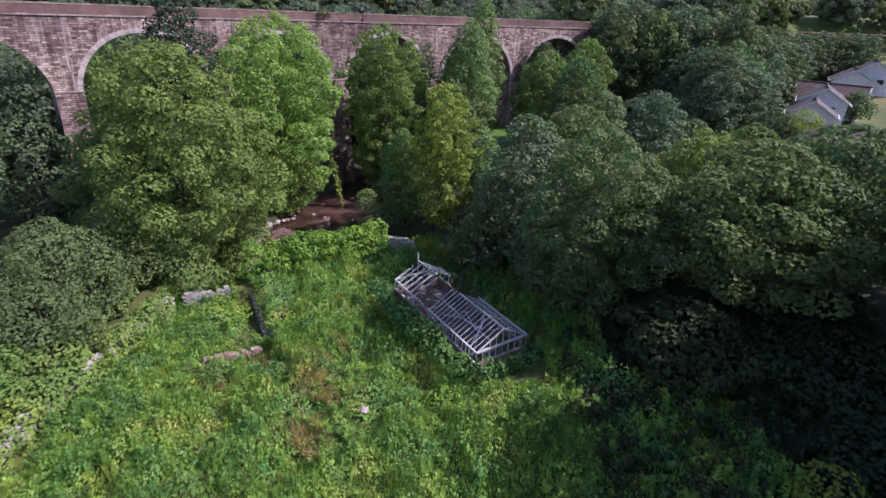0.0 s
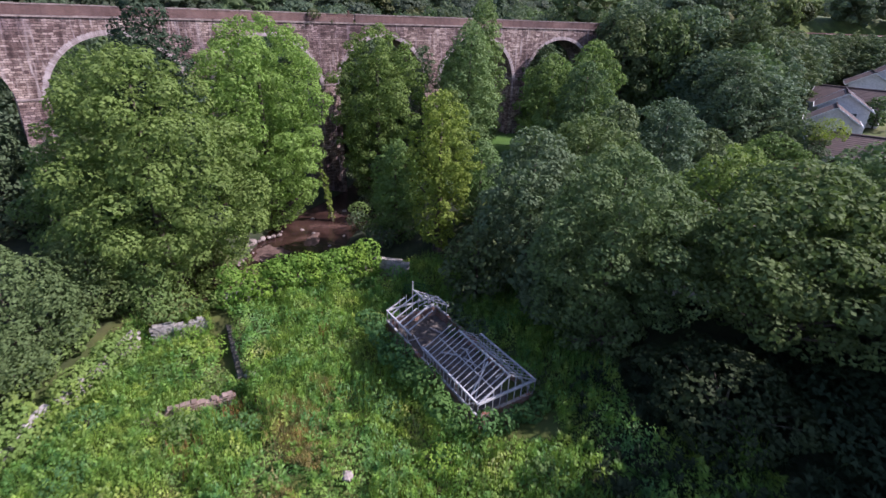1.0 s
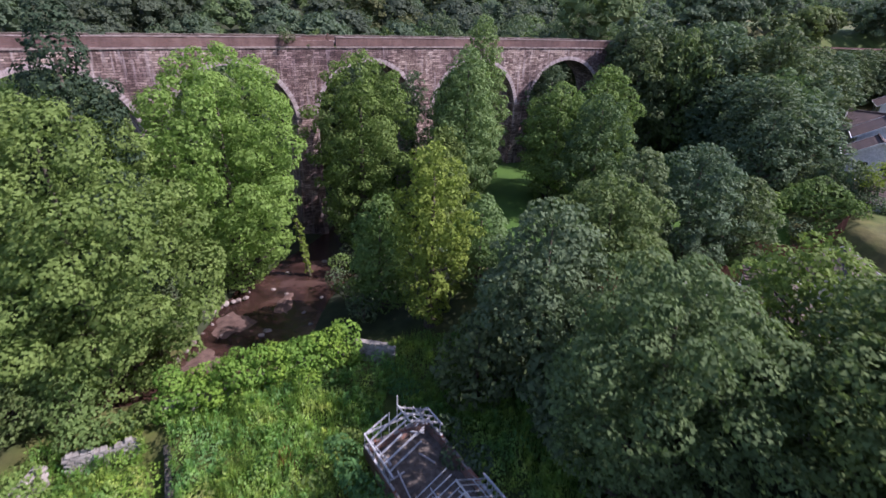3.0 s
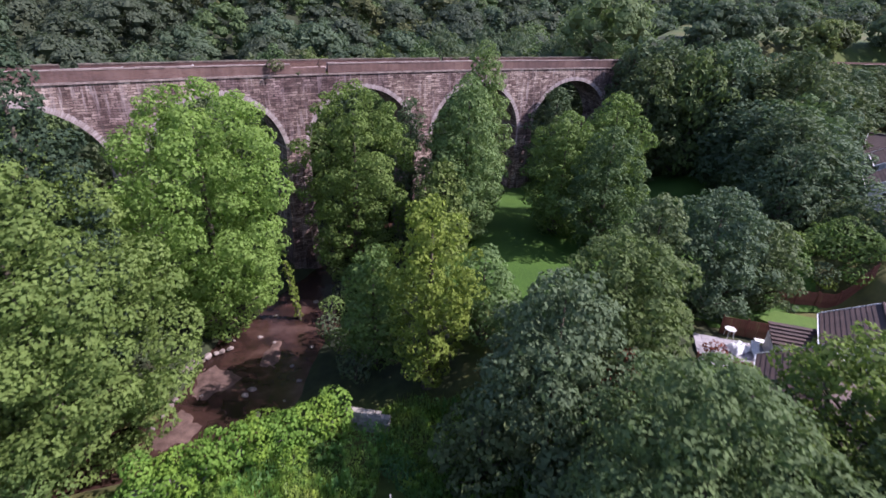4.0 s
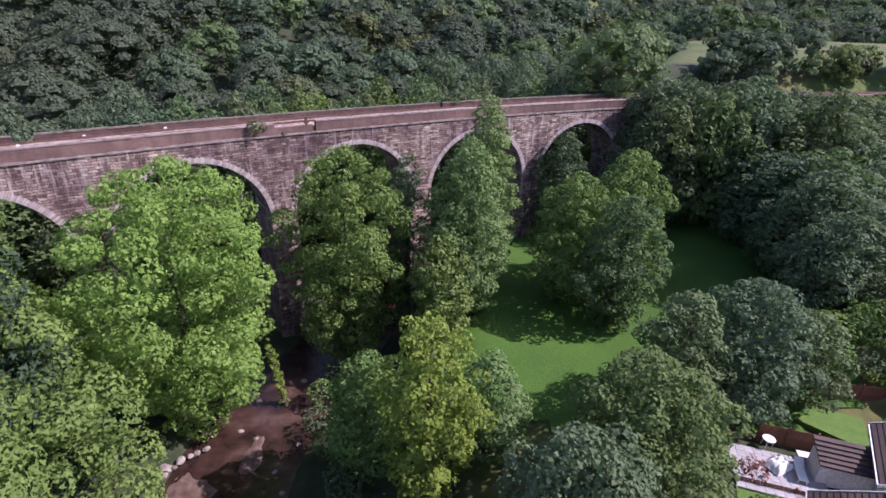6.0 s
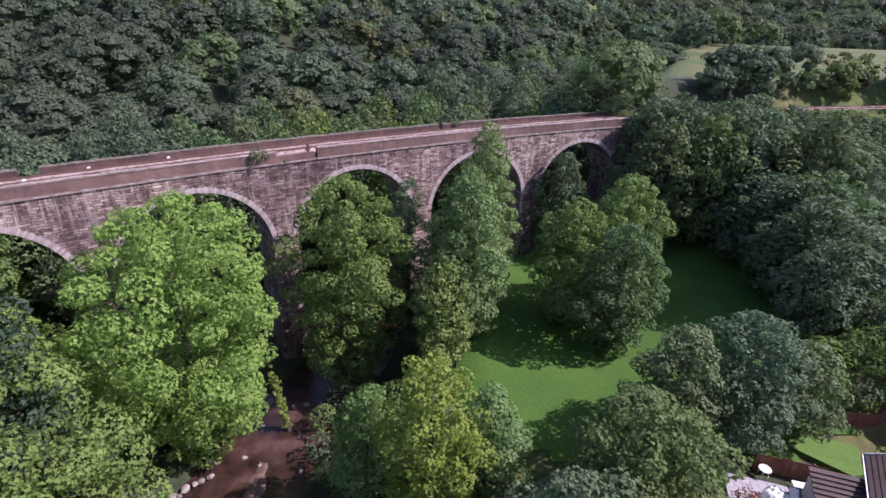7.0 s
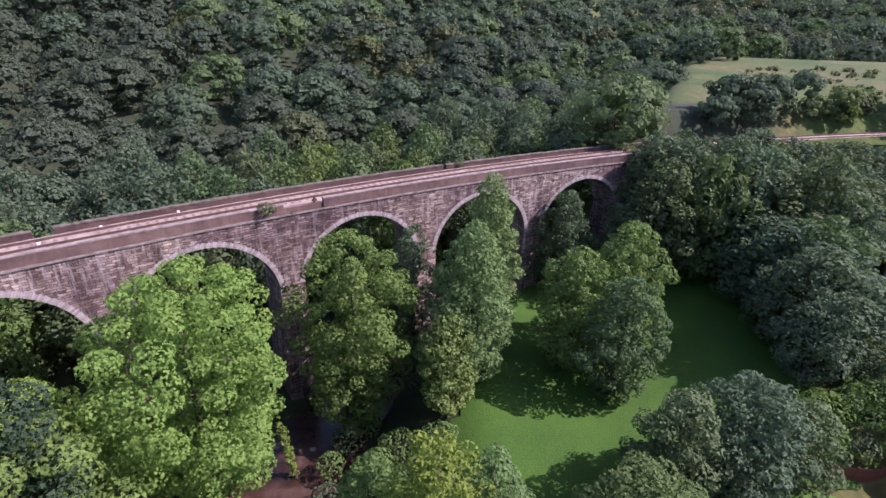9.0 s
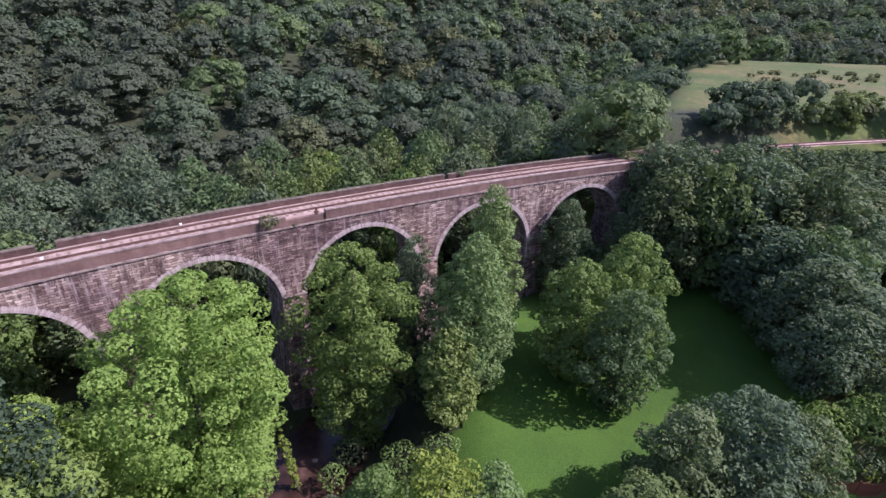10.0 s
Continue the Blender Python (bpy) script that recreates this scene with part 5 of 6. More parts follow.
def shrub(x, y, r, h, leaf, label, seed, name="shrub", spray=0.11, per=22, base=None):
    """A low bush: lumps of leaf sprays on short stems."""
    rng = np.random.default_rng(seed)
    z0 = gz(x, y) if base is None else base
    top = empty(name, pose(x, y, z0 - 0.1), label, "shrub")
    boughs = []
    for i in range(12):
        a, q = i * 2.4, r * 0.62 * math.sqrt((i + 0.5) / 12)
        s = r * rng.uniform(0.32, 0.5)
        boughs.append((q * math.cos(a), q * math.sin(a), max(s * 0.4, h - s * 0.8 - (q / r) ** 2 * h * 0.6 * rng.uniform(0.7, 1.2)), s, s * 0.85))
    c, n = crown_points(boughs, rng, per, low=-0.7)
    v, f = leaves(c, n, spray * rng.uniform(0.6, 1.4, len(c)), rng)
    mpart("foliage", mesh_from("foliage", v, f, leaf), top)
    bm = bmesh.new()
    for i in range(0, 12, 3):
        bx, by, bz = boughs[i][:3]
        tube(bm, [(0, 0, 0, 0.05), (bx * 0.5, by * 0.5, bz * 0.6, 0.035), (bx, by, bz, 0.012)], 5)
    part("stem", bm, BARK, top)
    return top


_g = random.Random(17)
for i, (x, y, r, h) in enumerate(((-19.0, 24.5, 1.5, 1.6), (-14.6, 28.2, 1.3, 1.5), (-11.2, 28.6, 1.2, 1.4), (-16.6, 22.2, 1.4, 1.4), (-9.6, 38.5, 1.1, 1.2), (-4.6, 40.6, 1.3, 1.4),
                                  (-2.6, 30.6, 1.5, 1.5), (0.8, 26.4, 1.4, 1.3), (-12.8, 18.6, 1.4, 1.4), (-6.2, 37.0, 1.2, 1.1), (3.6, 21.6, 1.6, 1.3), (-20.6, 20.4, 1.3, 1.2), (8.4, 18.0, 1.5, 1.2),
                                  (-15.5, 33.6, 1.8, 1.0), (-19.4, 34.6, 1.9, 1.0), (-17.2, 37.6, 1.9, 1.1), (-1.2, 45.5, 1.5, 1.6), (6.6, 24.6, 1.4, 1.4), (-20.6, 28.6, 1.3, 1.6))):
    shrub(x, y, r, h, (LEAF_NETTLE, LEAF_MID, LEAF_NETTLE, LEAF_IVY)[i % 4], ("blue-green bramble mound in the weeds", "mid-green bush in the weeds", "nettle clump in the weeds", "bright green bramble in the weeds")[i % 4], 100 + i)
for i, (x, y, r, h) in enumerate(((34.6, 63.4, 1.7, 2.4), (37.2, 62.9, 1.8, 2.2), (39.8, 62.4, 1.6, 2.0), (42.2, 62.8, 1.7, 2.2), (44.6, 64.2, 1.8, 2.4), (36.0, 65.4, 1.8, 2.6), (38.6, 66.4, 1.8, 2.4), (40.8, 68.2, 1.7, 2.4))):
    shrub(x, y, r, h, (LEAF_MID, LEAF_DARK, LEAF_PASTEL)[i % 3], ("green bush in the garden hedge", "dark bush in the garden hedge", "yellow-green bush in the garden hedge")[i % 3], 180 + i, spray=0.14, per=16)
shrub(17.5, 15.5, 1.6, 2.6, LEAF_YELLOW, "sunlit yellow-green elder at the shaded edge", 130)
shrub(-8.6, 45.8, 1.2, 2.2, LEAF_IVY, "bright green bush below the ivy wall", 131)
shrub(-11.6, 50.6, 1.6, 2.2, LEAF_IVY, "bright green bush on the stream bank", 132)
for i, (x, y, r, h) in enumerate(((-5.6, 55.5, 2.0, 3.0), (-3.4, 59.5, 2.2, 4.0), (-5.5, 63.5, 2.0, 3.0), (-3.0, 66.5, 2.2, 3.5), (0.5, 62.5, 2.4, 3.2), (1.0, 66.0, 2.0, 2.8), (-9.2, 63.0, 1.7, 2.6), (-9.6, 66.5, 1.8, 3.2), (-8.4, 69.5, 2.0, 3.4), (-7.6, 59.5, 1.6, 2.4), (-23.0, 56.0, 2.2, 4.5), (-22.0, 51.0, 2.0, 3.5), (-2.0, 76.0, 2.2, 4.0))):
    shrub(x, y, r, h, (LEAF_DARK, LEAF_MID)[i % 2], ("dark bush on the stream bank", "green bush on the stream bank")[i % 2], 140 + i, spray=0.14, per=16)
for i, (s, v, r, h) in enumerate(((-19.1, 0.0, 1.0, 2.2), (6.2, 5.2, 0.9, 1.5), (-16.6, 0.2, 0.45, 0.9), (-13.4, 0.2, 0.4, 0.8), (24.0, 5.2, 0.5, 0.9), (30.0, 5.2, 0.7, 1.2), (8.5, 0.1, 0.3, 0.5))):
    p = via_world(s, v)
    shrub(p.x, p.y, r, h, LEAF_FAR_OLIVE, "olive green shrub rooted in the viaduct's parapet", 160 + i, per=45, base=23.2 if v > 1 else 22.7)


# ---------------------------------------------------------------- stones of the stream
ROCK = varied("stream_boulder", (0.10, 0.07, 0.06), (0.36, 0.31, 0.29))
GRAVEL = plain("red_gravel", (0.075, 0.042, 0.034), (0.17, 0.108, 0.088), 1.5, 0.9, 0, 0.08)


def rock_mesh(seed):
    bm = bmesh.new()
    bmesh.ops.create_icosphere(bm, subdivisions=2, radius=1)
    for v in bm.verts:
        d = v.co.normalized()
        k = 1 + 0.35 * noise.noise(d * 1.4 + Vector((seed * 7.1, 0, 0))) + 0.12 * noise.noise(d * 4 + Vector((0, seed * 3.3, 0)))
        v.co = Vector((d.x * k, d.y * k * 0.8, d.z * k * 0.62))
    me = bpy.data.meshes.new("boulder")
    bm.to_mesh(me)
    bm.free()
    me.materials.append(ROCK)
    return me


ROCKS = [rock_mesh(i + 1) for i in range(5)]


def boulder(x, y, z, r, k, label="pale boulder in the shallow stream", group="boulders in the stream"):
    ob = new("boulder", ROCKS[k % 5])
    ob.matrix_world = pose(x, y, z, _g.uniform(-15, 15), _g.uniform(-15, 15), _g.uniform(0, 360)) @ Matrix.Diagonal((r, r, r, 1))
    return tagged(ob, label, "boulder", group)


for i in range(20):
    t = _g.random()
    y = 49 + 15 * t
    side = _g.choice((-1, -1, -1, 1))
    x = float(river_x(y)) + side * _g.uniform(3.0, 5.2)
    boulder(x, y, 0.02, _g.uniform(0.12, 0.34), i)
for i in range(8):
    y = _g.uniform(50, 74)
    boulder(float(river_x(y)) + _g.uniform(-2.6, 2.6), y, 0.0, _g.uniform(0.15, 0.4), i)
for x, y, r in ((-20.6, 58.6, 0.5), (-20.9, 57.4, 0.42), (-19.8, 59.4, 0.46), (-18.8, 60.2, 0.34), (-20.2, 52.9, 0.4), (-20.4, 57.9, 0.3), (-19.2, 59.9, 0.28), (-20.0, 58.7, 0.26), (-20.1, 53.6, 0.28), (-18.2, 60.7, 0.3)):
    boulder(x, y, 0.25, r, int(r * 100))
boulder(-4.2, 25.3, 1.6, 0.4, 3, "brown-grey boulder among garden weeds", "garden stones")


def gravel_bar(cx, cy, rx, ry, seed):
    """A low bank of stones that stands out of the water."""
    rng = np.random.default_rng(seed)
    n, m = 26, 8
    v, f = [(cx, cy, 0.16)], []
    for j in range(1, m + 1):
        for i in range(n):
            a = 6.2832 * i / n
            q = j / m * (1 + 0.18 * math.sin(3 * a + seed) + 0.1 * math.sin(7 * a))
            v.append((cx + rx * q * math.cos(a), cy + ry * q * math.sin(a), 0.16 - 0.26 * (j / m) ** 2 + rng.normal(0, 0.025)))
    for i in range(n):
        f.append((0, 1 + i, 1 + (i + 1) % n))
        for j in range(m - 1):
            a, b = 1 + j * n, 1 + (j + 1) * n
            f.append((a + i, b + i, b + (i + 1) % n, a + (i + 1) % n))
    tagged(mpart("gravel_bar", mesh_from("gravel_bar", v, f, GRAVEL, True)), "reddish gravel bar in the stream", "gravel", kind="structure")


gravel_bar(-18.0, 56.2, 2.2, 2.6, 1)
gravel_bar(-18.6, 50.5, 1.8, 2.4, 2)
gravel_bar(-14.2, 60.2, 1.0, 2.6, 3)


# ---------------------------------------------------------------- ruined glasshouse
OLD_PAINT = varied("weathered_white_paint", (0.24, 0.235, 0.25), (0.58, 0.57, 0.58), 0.7)
DARK_WOOD = plain("rotten_wood", (0.07, 0.055, 0.045), (0.17, 0.14, 0.12), 3.0, 0.95)
RED_BRICK = masonry("red_brick", [(0.20, 0.075, 0.05), (0.33, 0.14, 0.095), (0.27, 0.11, 0.075)], (0.3, 0.27, 0.25), 0.23, 0.075, (0.6, 0.6, 0.6), 0.01)


def build_glasshouse():
    L, W = 12.2, 4.6
    # x along the house from its near end, y across it from the sunk side
    m = pose(3.15, 29.1, 1.85, 0, 0, math.degrees(math.atan2(0.845, -0.535)))
    top = empty("ruined_glasshouse", m, "collapsed glasshouse frame of peeling white timber", "glasshouse")
    EAVE, RIDGE = 1.7, 3.0

    def piece(name, a, b, w, h, mat=OLD_PAINT):
        bm = bmesh.new()
        bar(bm, a, b, w, h)
        return part(name, bm, mat, top)

    # y runs to the left of x, so the far side is at negative y
    def at(x, side, k):
        """A point on the roof: k from eave (0) to ridge (1)."""
        y = -W * (0.5 * k) if side == 0 else -W + W * 0.5 * k
        return Vector((x, y, EAVE + (RIDGE - EAVE) * k))
    rng = random.Random(4)
    for name, a, b in (("base_wall", (0, -0.12, -0.9), (L, 0.12, 0.7)), ("base_wall", (0, -W - 0.12, -0.9), (L, -W + 0.12, 0.75)), ("base_wall", (-0.12, -W + 0.12, -0.9), (0.12, -0.12, 0.75)), ("base_wall", (L - 0.12, -W + 0.12, -0.9), (L + 0.12, -0.12, 0.75))):
        bm = bmesh.new()
        box(bm, a, b)
        part(name, bm, RED_BRICK, top)
    for side in (0, 1):
        gap = (6.7, 8.3) if side == 0 else (6.0, 10.4)
        for a, b in ((0, gap[0]), (gap[1], L)):
            piece("eave_plate", at(a, side, 0), at(b, side, 0), 0.11, 0.11)
            y = 0 if side == 0 else -W
            piece("sill_plate", (a, y, 0.8), (b, y, 0.8), 0.14, 0.09)
        piece("purlin", at(0, side, 0.5), at(gap[0] - 0.4, side, 0.5), 0.05, 0.05)
        if side == 1:
            piece("purlin", at(gap[1], side, 0.5), at(L, side, 0.5), 0.05, 0.05)
        x, i = 0.0, 0
        while x <= L + 0.01:
            if not gap[0] < x < gap[1]:
                whole = x < gap[0]
                end = 1.0 if whole or side == 1 or i % 3 else 0.75
                p, q = at(x, side, 0), at(x + rng.uniform(-0.04, 0.04), side, end)
                if not whole and side == 0:
                    q.z -= rng.uniform(0.05, 0.4)
                    q.x += rng.uniform(-0.15, 0.35)
                w = 0.09 if i == 0 or not whole else 0.048
                piece("rafter", p, q, w, w * 0.9)
                piece("glazing_bar", (x, 0 if side == 0 else -W, 0.8), at(x, side, 0), 0.05, 0.045)
            x += 0.43 if x < gap[0] else 0.66
            i += 1
    piece("ridge_board", at(0, 0, 1), at(5.6, 0, 1), 0.06, 0.12)
    piece("ridge_board", at(10.6, 0, 1), at(L, 0, 1), 0.06, 0.12)
    piece("finial", at(L, 0, 1), at(L, 0, 1) + Vector((0, 0, 0.75)), 0.08, 0.08)
    # gable ends
    for x in (0.0, L):
        piece("gable_tie", (x, -W, EAVE), (x, 0, EAVE), 0.16 if x == 0 else 0.09, 0.12)
        for k in range(1, 8):
            y = -W * k / 8
            z = EAVE + (RIDGE - EAVE) * (1 - abs(k / 4 - 1))
            piece("glazing_bar", (x, y, 0.8), (x, y, z), 0.045, 0.045)
    # braces, and timbers that have fallen in
    piece("brace", (0.8, -0.3, 0.9), at(2.9, 1, 0.8), 0.07, 0.07)
    piece("brace", (2.6, -W + 0.3, 0.8), at(0.6, 0, 0.75), 0.06, 0.06)
    piece("brace", (1.2, -0.2, 1.0), at(1.9, 0, 0.9), 0.09, 0.07)
    for i in range(26):
        x = rng.uniform(0.6, L - 0.4)
        y = rng.uniform(-W + 0.3, -0.3)
        a = rng.uniform(0, 3.14)
        ln = rng.uniform(0.7, 2.2)
        z = rng.uniform(0.1, 0.9)
        piece("fallen_timber", (x - ln / 2 * math.cos(a), y - ln / 2 * math.sin(a) * 0.6, z), (x + ln / 2 * math.cos(a), y + ln / 2 * math.sin(a) * 0.6, z + rng.uniform(-0.3, 0.6)), 0.08, 0.06, (OLD_PAINT, DARK_WOOD)[i % 2])
    for i in range(9):
        p = at(L - 0.3 - i * 0.3, 1, 0.2 + 0.08 * i)
        piece("fallen_timber", p, p + Vector((rng.uniform(-0.9, 0.9), rng.uniform(0.4, 1.4), rng.uniform(-0.3, 0.5))), 0.07, 0.05)
    bm = bmesh.new()
    bmesh.ops.create_grid(bm, x_segments=16, y_segments=8, size=0.5, matrix=Matrix.Translation((L / 2, -W / 2, 0)) @ Matrix.Diagonal((L - 0.3, W - 0.3, 1, 1)))
    for v in bm.verts:
        v.co.z += 0.25 * noise.noise(v.co * 0.9) + 0.05
    part("earth_floor", bm, DARK_WOOD, top)


build_glasshouse()
# brambles that have climbed to the eaves on its sunny side
_a, _b = Vector((2.6, 28.6)), Vector((-4.0, 38.8))
coat("bramble_thicket", "shaded brambles heaped against the glasshouse", [(_a.x + (_b.x - _a.x) * k / 13 - 0.75, _a.y + (_b.y - _a.y) * k / 13 - 0.4, 3.2 + 0.3 * math.sin(k * 1.9)) for k in range(14)], 0.85, LEAF_NETTLE, 85, "bramble")
coat("bramble_thicket", "dark brambles heaped at the glasshouse's near end", [(3.2 + 4.2 * k / 7, 28.0 + 2.0 * k / 7, 2.7 + 0.25 * math.sin(k * 2.1)) for k in range(1, 8)], 0.75, LEAF_NETTLE, 87, "bramble")
coat("bramble_thicket", "dark brambles behind the glasshouse", [(8.2 - 6.2 * k / 9, 31.6 + 9.6 * k / 9, 2.2 + 0.3 * math.sin(k * 2.3)) for k in range(10)], 0.9, LEAF_DARK, 86, "bramble")


# ---------------------------------------------------------------- houses
def tile_material():
    """Brown concrete roof tiles."""
    m, n, l, p = material("brown_roof_tiles", 0.8)
    info = n.new("ShaderNodeObjectInfo")
    spot, fine = noise_node(n, l, 0.8, 4), noise_node(n, l, 9.0, 3)
    r = ramp(n, [(0.3, (0.05, 0.034, 0.033)), (0.7, (0.088, 0.06, 0.057))])
    l.new(spot.outputs[0], r.inputs[0])
    v = ramp(n, [(0.0, (0.85, 0.82, 0.85)), (1.0, (1.2, 1.1, 1.05))])
    l.new(info.outputs["Random"], v.inputs[0])
    l.new(mix(n, l, 1.0, r.outputs[0], v.outputs[0], "MULTIPLY"), p.inputs["Base Color"])
    bump(n, l, p, fine.outputs[0], 0.5, 0.01)
    return m


TILES = tile_material()
RENDER_WHITE = plain("cream_render", (0.60, 0.57, 0.58), (0.74, 0.71, 0.71), 0.8, 0.9, 0, 0.01)
WHITE_TRIM = plain("white_trim", (0.70, 0.70, 0.70), (0.82, 0.82, 0.82), 2.0, 0.45, 0, 0.002)
PANE = plain("dark_window_glass", (0.02, 0.024, 0.028), (0.05, 0.055, 0.06), 0.6, 0.05, 0, 0)
FENCE_RED = plain("red_brown_fence", (0.14, 0.048, 0.03), (0.24, 0.09, 0.06), 2.0, 0.85, 0, 0.01)


def house(ridge_x, ridge_y, heading, length, half, eave_z, ridge_z, foot_z, label, windows=((1.2, 0), (-1.2, 0)), walls=RENDER_WHITE):
    """A gabled house. Its ridge starts over (ridge_x, ridge_y) and runs along heading (degrees)."""
    top = empty("house", pose(ridge_x, ridge_y, foot_z, 0, 0, heading), label, "house")
    e, r = eave_z - foot_z, ridge_z - foot_z
    # walls with gables
    bm = bmesh.new()
    prof = [(-half + 0.25, -0.6), (half - 0.25, -0.6), (half - 0.25, e - 0.06), (0, r - 0.16), (-half + 0.25, e - 0.06)]
    a = [bm.verts.new((0.2, y, z)) for y, z in prof]
    b = [bm.verts.new((length - 0.2, y, z)) for y, z in prof]
    bm.faces.new(a), bm.faces.new(b[::-1])
    for i in range(5):
        bm.faces.new((a[i], b[i], b[(i + 1) % 5], a[(i + 1) % 5]))
    part("wall", bm, walls, top)
    # roof: courses that lap one over the other
    rise = math.atan2(r - e, half)
    slope = math.hypot(half + 0.25, (r - e) * (half + 0.25) / half)
    n = int(slope / 0.34)
    for side in (-1, 1):
        up = Vector((0, side * math.sin(rise), math.cos(rise)))

        def lath(name, d0, d1, t0, t1, thick, parent):
            """A strip of roof between two distances down the slope."""
            bm = bmesh.new()
            q = []
            for x in (-0.12, length + 0.12):
                for d, t in ((d0, t0), (d1, t1)):
                    p = Vector((x, side * d * math.cos(rise), r - d * math.sin(rise)))
                    q.append(bm.verts.new(p + up * t))
                    q.append(bm.verts.new(p + up * (t - thick)))
            for f in ((0, 2, 6, 4), (1, 5, 7, 3), (2, 3, 7, 6), (0, 4, 5, 1), (0, 1, 3, 2), (4, 6, 7, 5)):
                bm.faces.new([q[k] for k in f])
            return part(name, bm, TILES, parent)
        deck = lath("roof_slope", 0, slope, -0.045, -0.045, 0.05, top)
        for i in range(n):
            lath("tile_course", i * 0.34, min(slope, i * 0.34 + 0.37), 0.02, 0.055, 0.05, deck)
    bm = bmesh.new()
    s = -0.12
    while s < length:
        bmesh.ops.create_cone(bm, cap_ends=True, segments=8, radius1=0.14, radius2=0.13, depth=0.44, matrix=Matrix.Translation((s + 0.22, 0, r + 0.06)) @ Matrix.Rotation(math.pi / 2, 4, "Y"))
        s += 0.45
    tagged(part("ridge_tile", bm, TILES, top), kind="stuff")
    for x in (-0.16, length + 0.16):
        for side in (-1, 1):
            bm = bmesh.new()
            bar(bm, (x, 0, r + 0.01), (x, side * (half + 0.25), r + 0.01 - math.tan(rise) * (half + 0.25)), 0.06, 0.17)
            part("bargeboard", bm, WHITE_TRIM, top)
    for side in (-1, 1):
        bm = bmesh.new()
        y = side * (half + 0.28)
        z = r - math.tan(rise) * (half + 0.28)
        bar(bm, (-0.1, y, z - 0.02), (length + 0.1, y, z - 0.02), 0.11, 0.11)
        part("gutter", bm, WHITE_TRIM, top)
    # windows on both gables and along the sides
    spots = [(x, y, 0) for x in (0.2, length - 0.2) for y, _ in windows] + [(length * k, side * (half - 0.25), 1) for k in (0.25, 0.7) for side in (-1, 1)]
    for x, y, turn in spots:
        bm = bmesh.new()
        wd, z0, z1 = 0.6, e - 1.55, e - 0.45
        dx, dy = (0.05, wd) if not turn else (wd, 0.05)
        box(bm, (x - dx, y - dy, z0), (x + dx, y + dy, z1))
        w = part("window", bm, WHITE_TRIM, top)
        bm = bmesh.new()
        dx, dy = (0.06, wd - 0.08) if not turn else (wd - 0.08, 0.06)
        box(bm, (x - dx, y - dy, z0 + 0.08), (x + dx, y + dy, z1 - 0.08))
        part("pane", bm, PANE, w)
    return top


HD = math.degrees(math.atan2(-0.83, -0.56))        # the way most ridges run
house(26.7, 48.3, HD, 12.0, 3.2, 8.8, 10.9, 5.9, "bungalow with brown tiled roof and pinkish sunlit slope")
house(35.4, 54.2, HD, 6.2, 3.3, 8.7, 10.8, 5.9, "bungalow wing with brown tiled roof beside a lawn")
house(46.3, 68.6, HD + 90, 13.0, 3.2, 11.4, 13.5, 8.9, "white rendered house with brown tiled roof behind trees")
house(59.2, 81.0, HD + 180, 8.0, 3.4, 14.4, 16.5, 10.2, "white rendered house with a tall gable")
house(54.3, 75.8, HD + 180, 6.0, 3.2, 13.2, 15.2, 10.0, "small white gabled house front with white bargeboards")
house(62.4, 92.8, HD + 82, 10.0, 3.6, 14.2, 16.4, 10.6, "long house with plain brown tiled roof")
house(77.6, 100.2, HD + 180, 9.0, 3.6, 15.9, 18.0, 12.2, "cream gabled house beyond the long roof")
house(83.0, 102.6, HD + 180, 9.0, 4.0, 16.8, 19.4, 12.4, "cream gabled house at the end of the row")


def shed():
    top = empty("lean_to_shed", pose(27.3, 53.4, 5.8, 0, 0, -18), "pale shed with low brown tiled roof", "shed")
    bm = bmesh.new()
    box(bm, (0.1, 0.1, -0.5), (3.9, 1.9, 1.7))
    part("wall", bm, RENDER_WHITE, top)
    bm = bmesh.new()
    bar(bm, (2.0, -0.1, 1.68), (2.0, 2.1, 2.47), 4.1, 0.06)
    roof = part("roof", bm, TILES, top)
    for i in range(6):
        y0, y1 = -0.12 + i * 0.36, -0.12 + i * 0.36 + 0.4
        z = 1.76 + i * 0.13
        bm = bmesh.new()
        box(bm, (-0.1, y0, z), (4.1, y1, z + 0.07))
        part("tile_course", bm, TILES, roof)


shed()


def fence(pts, height, label, mat=FENCE_RED):
    """Board fence along points: posts and separate boards."""
    x, y = pts[0]
    top = empty("garden_fence", pose(x, y, 0), label, "fence")
    rng = random.Random(int(x * 10))
    bm0 = bmesh.new()
    box(bm0, (-0.07, -0.012, 0), (0.07, 0.012, height))
    board = bpy.data.meshes.new("board")
    bm0.to_mesh(board)
    bm0.free()
    board.materials.append(mat)
    for (ax, ay), (bx, by) in zip(pts, pts[1:]):
        d = Vector((bx - ax, by - ay))
        n = int(d.length / 0.16)
        ang = math.degrees(math.atan2(d.y, d.x))
        for i in range(n):
            px, py = ax + d.x * (i + 0.5) / n, ay + d.y * (i + 0.5) / n
            ob = mpart("board", board, top)
            ob.matrix_basis = pose(px - x, py - y, gz(px, py) - 0.05, 0, rng.uniform(-0.6, 0.6), ang)
        for i in range(int(d.length / 1.9) + 1):
            k = i * 1.9 / d.length
            px, py = ax + d.x * k, ay + d.y * k
            bm = bmesh.new()
            box(bm, (px - x - 0.06, py - y - 0.06, gz(px, py) - 0.3), (px - x + 0.06, py - y + 0.06, gz(px, py) + height + 0.08))
            part("post", bm, mat, top)
    return top


fence([(25.6, 57.4), (30.2, 56.0)], 1.7, "red-brown board fence behind the patio")
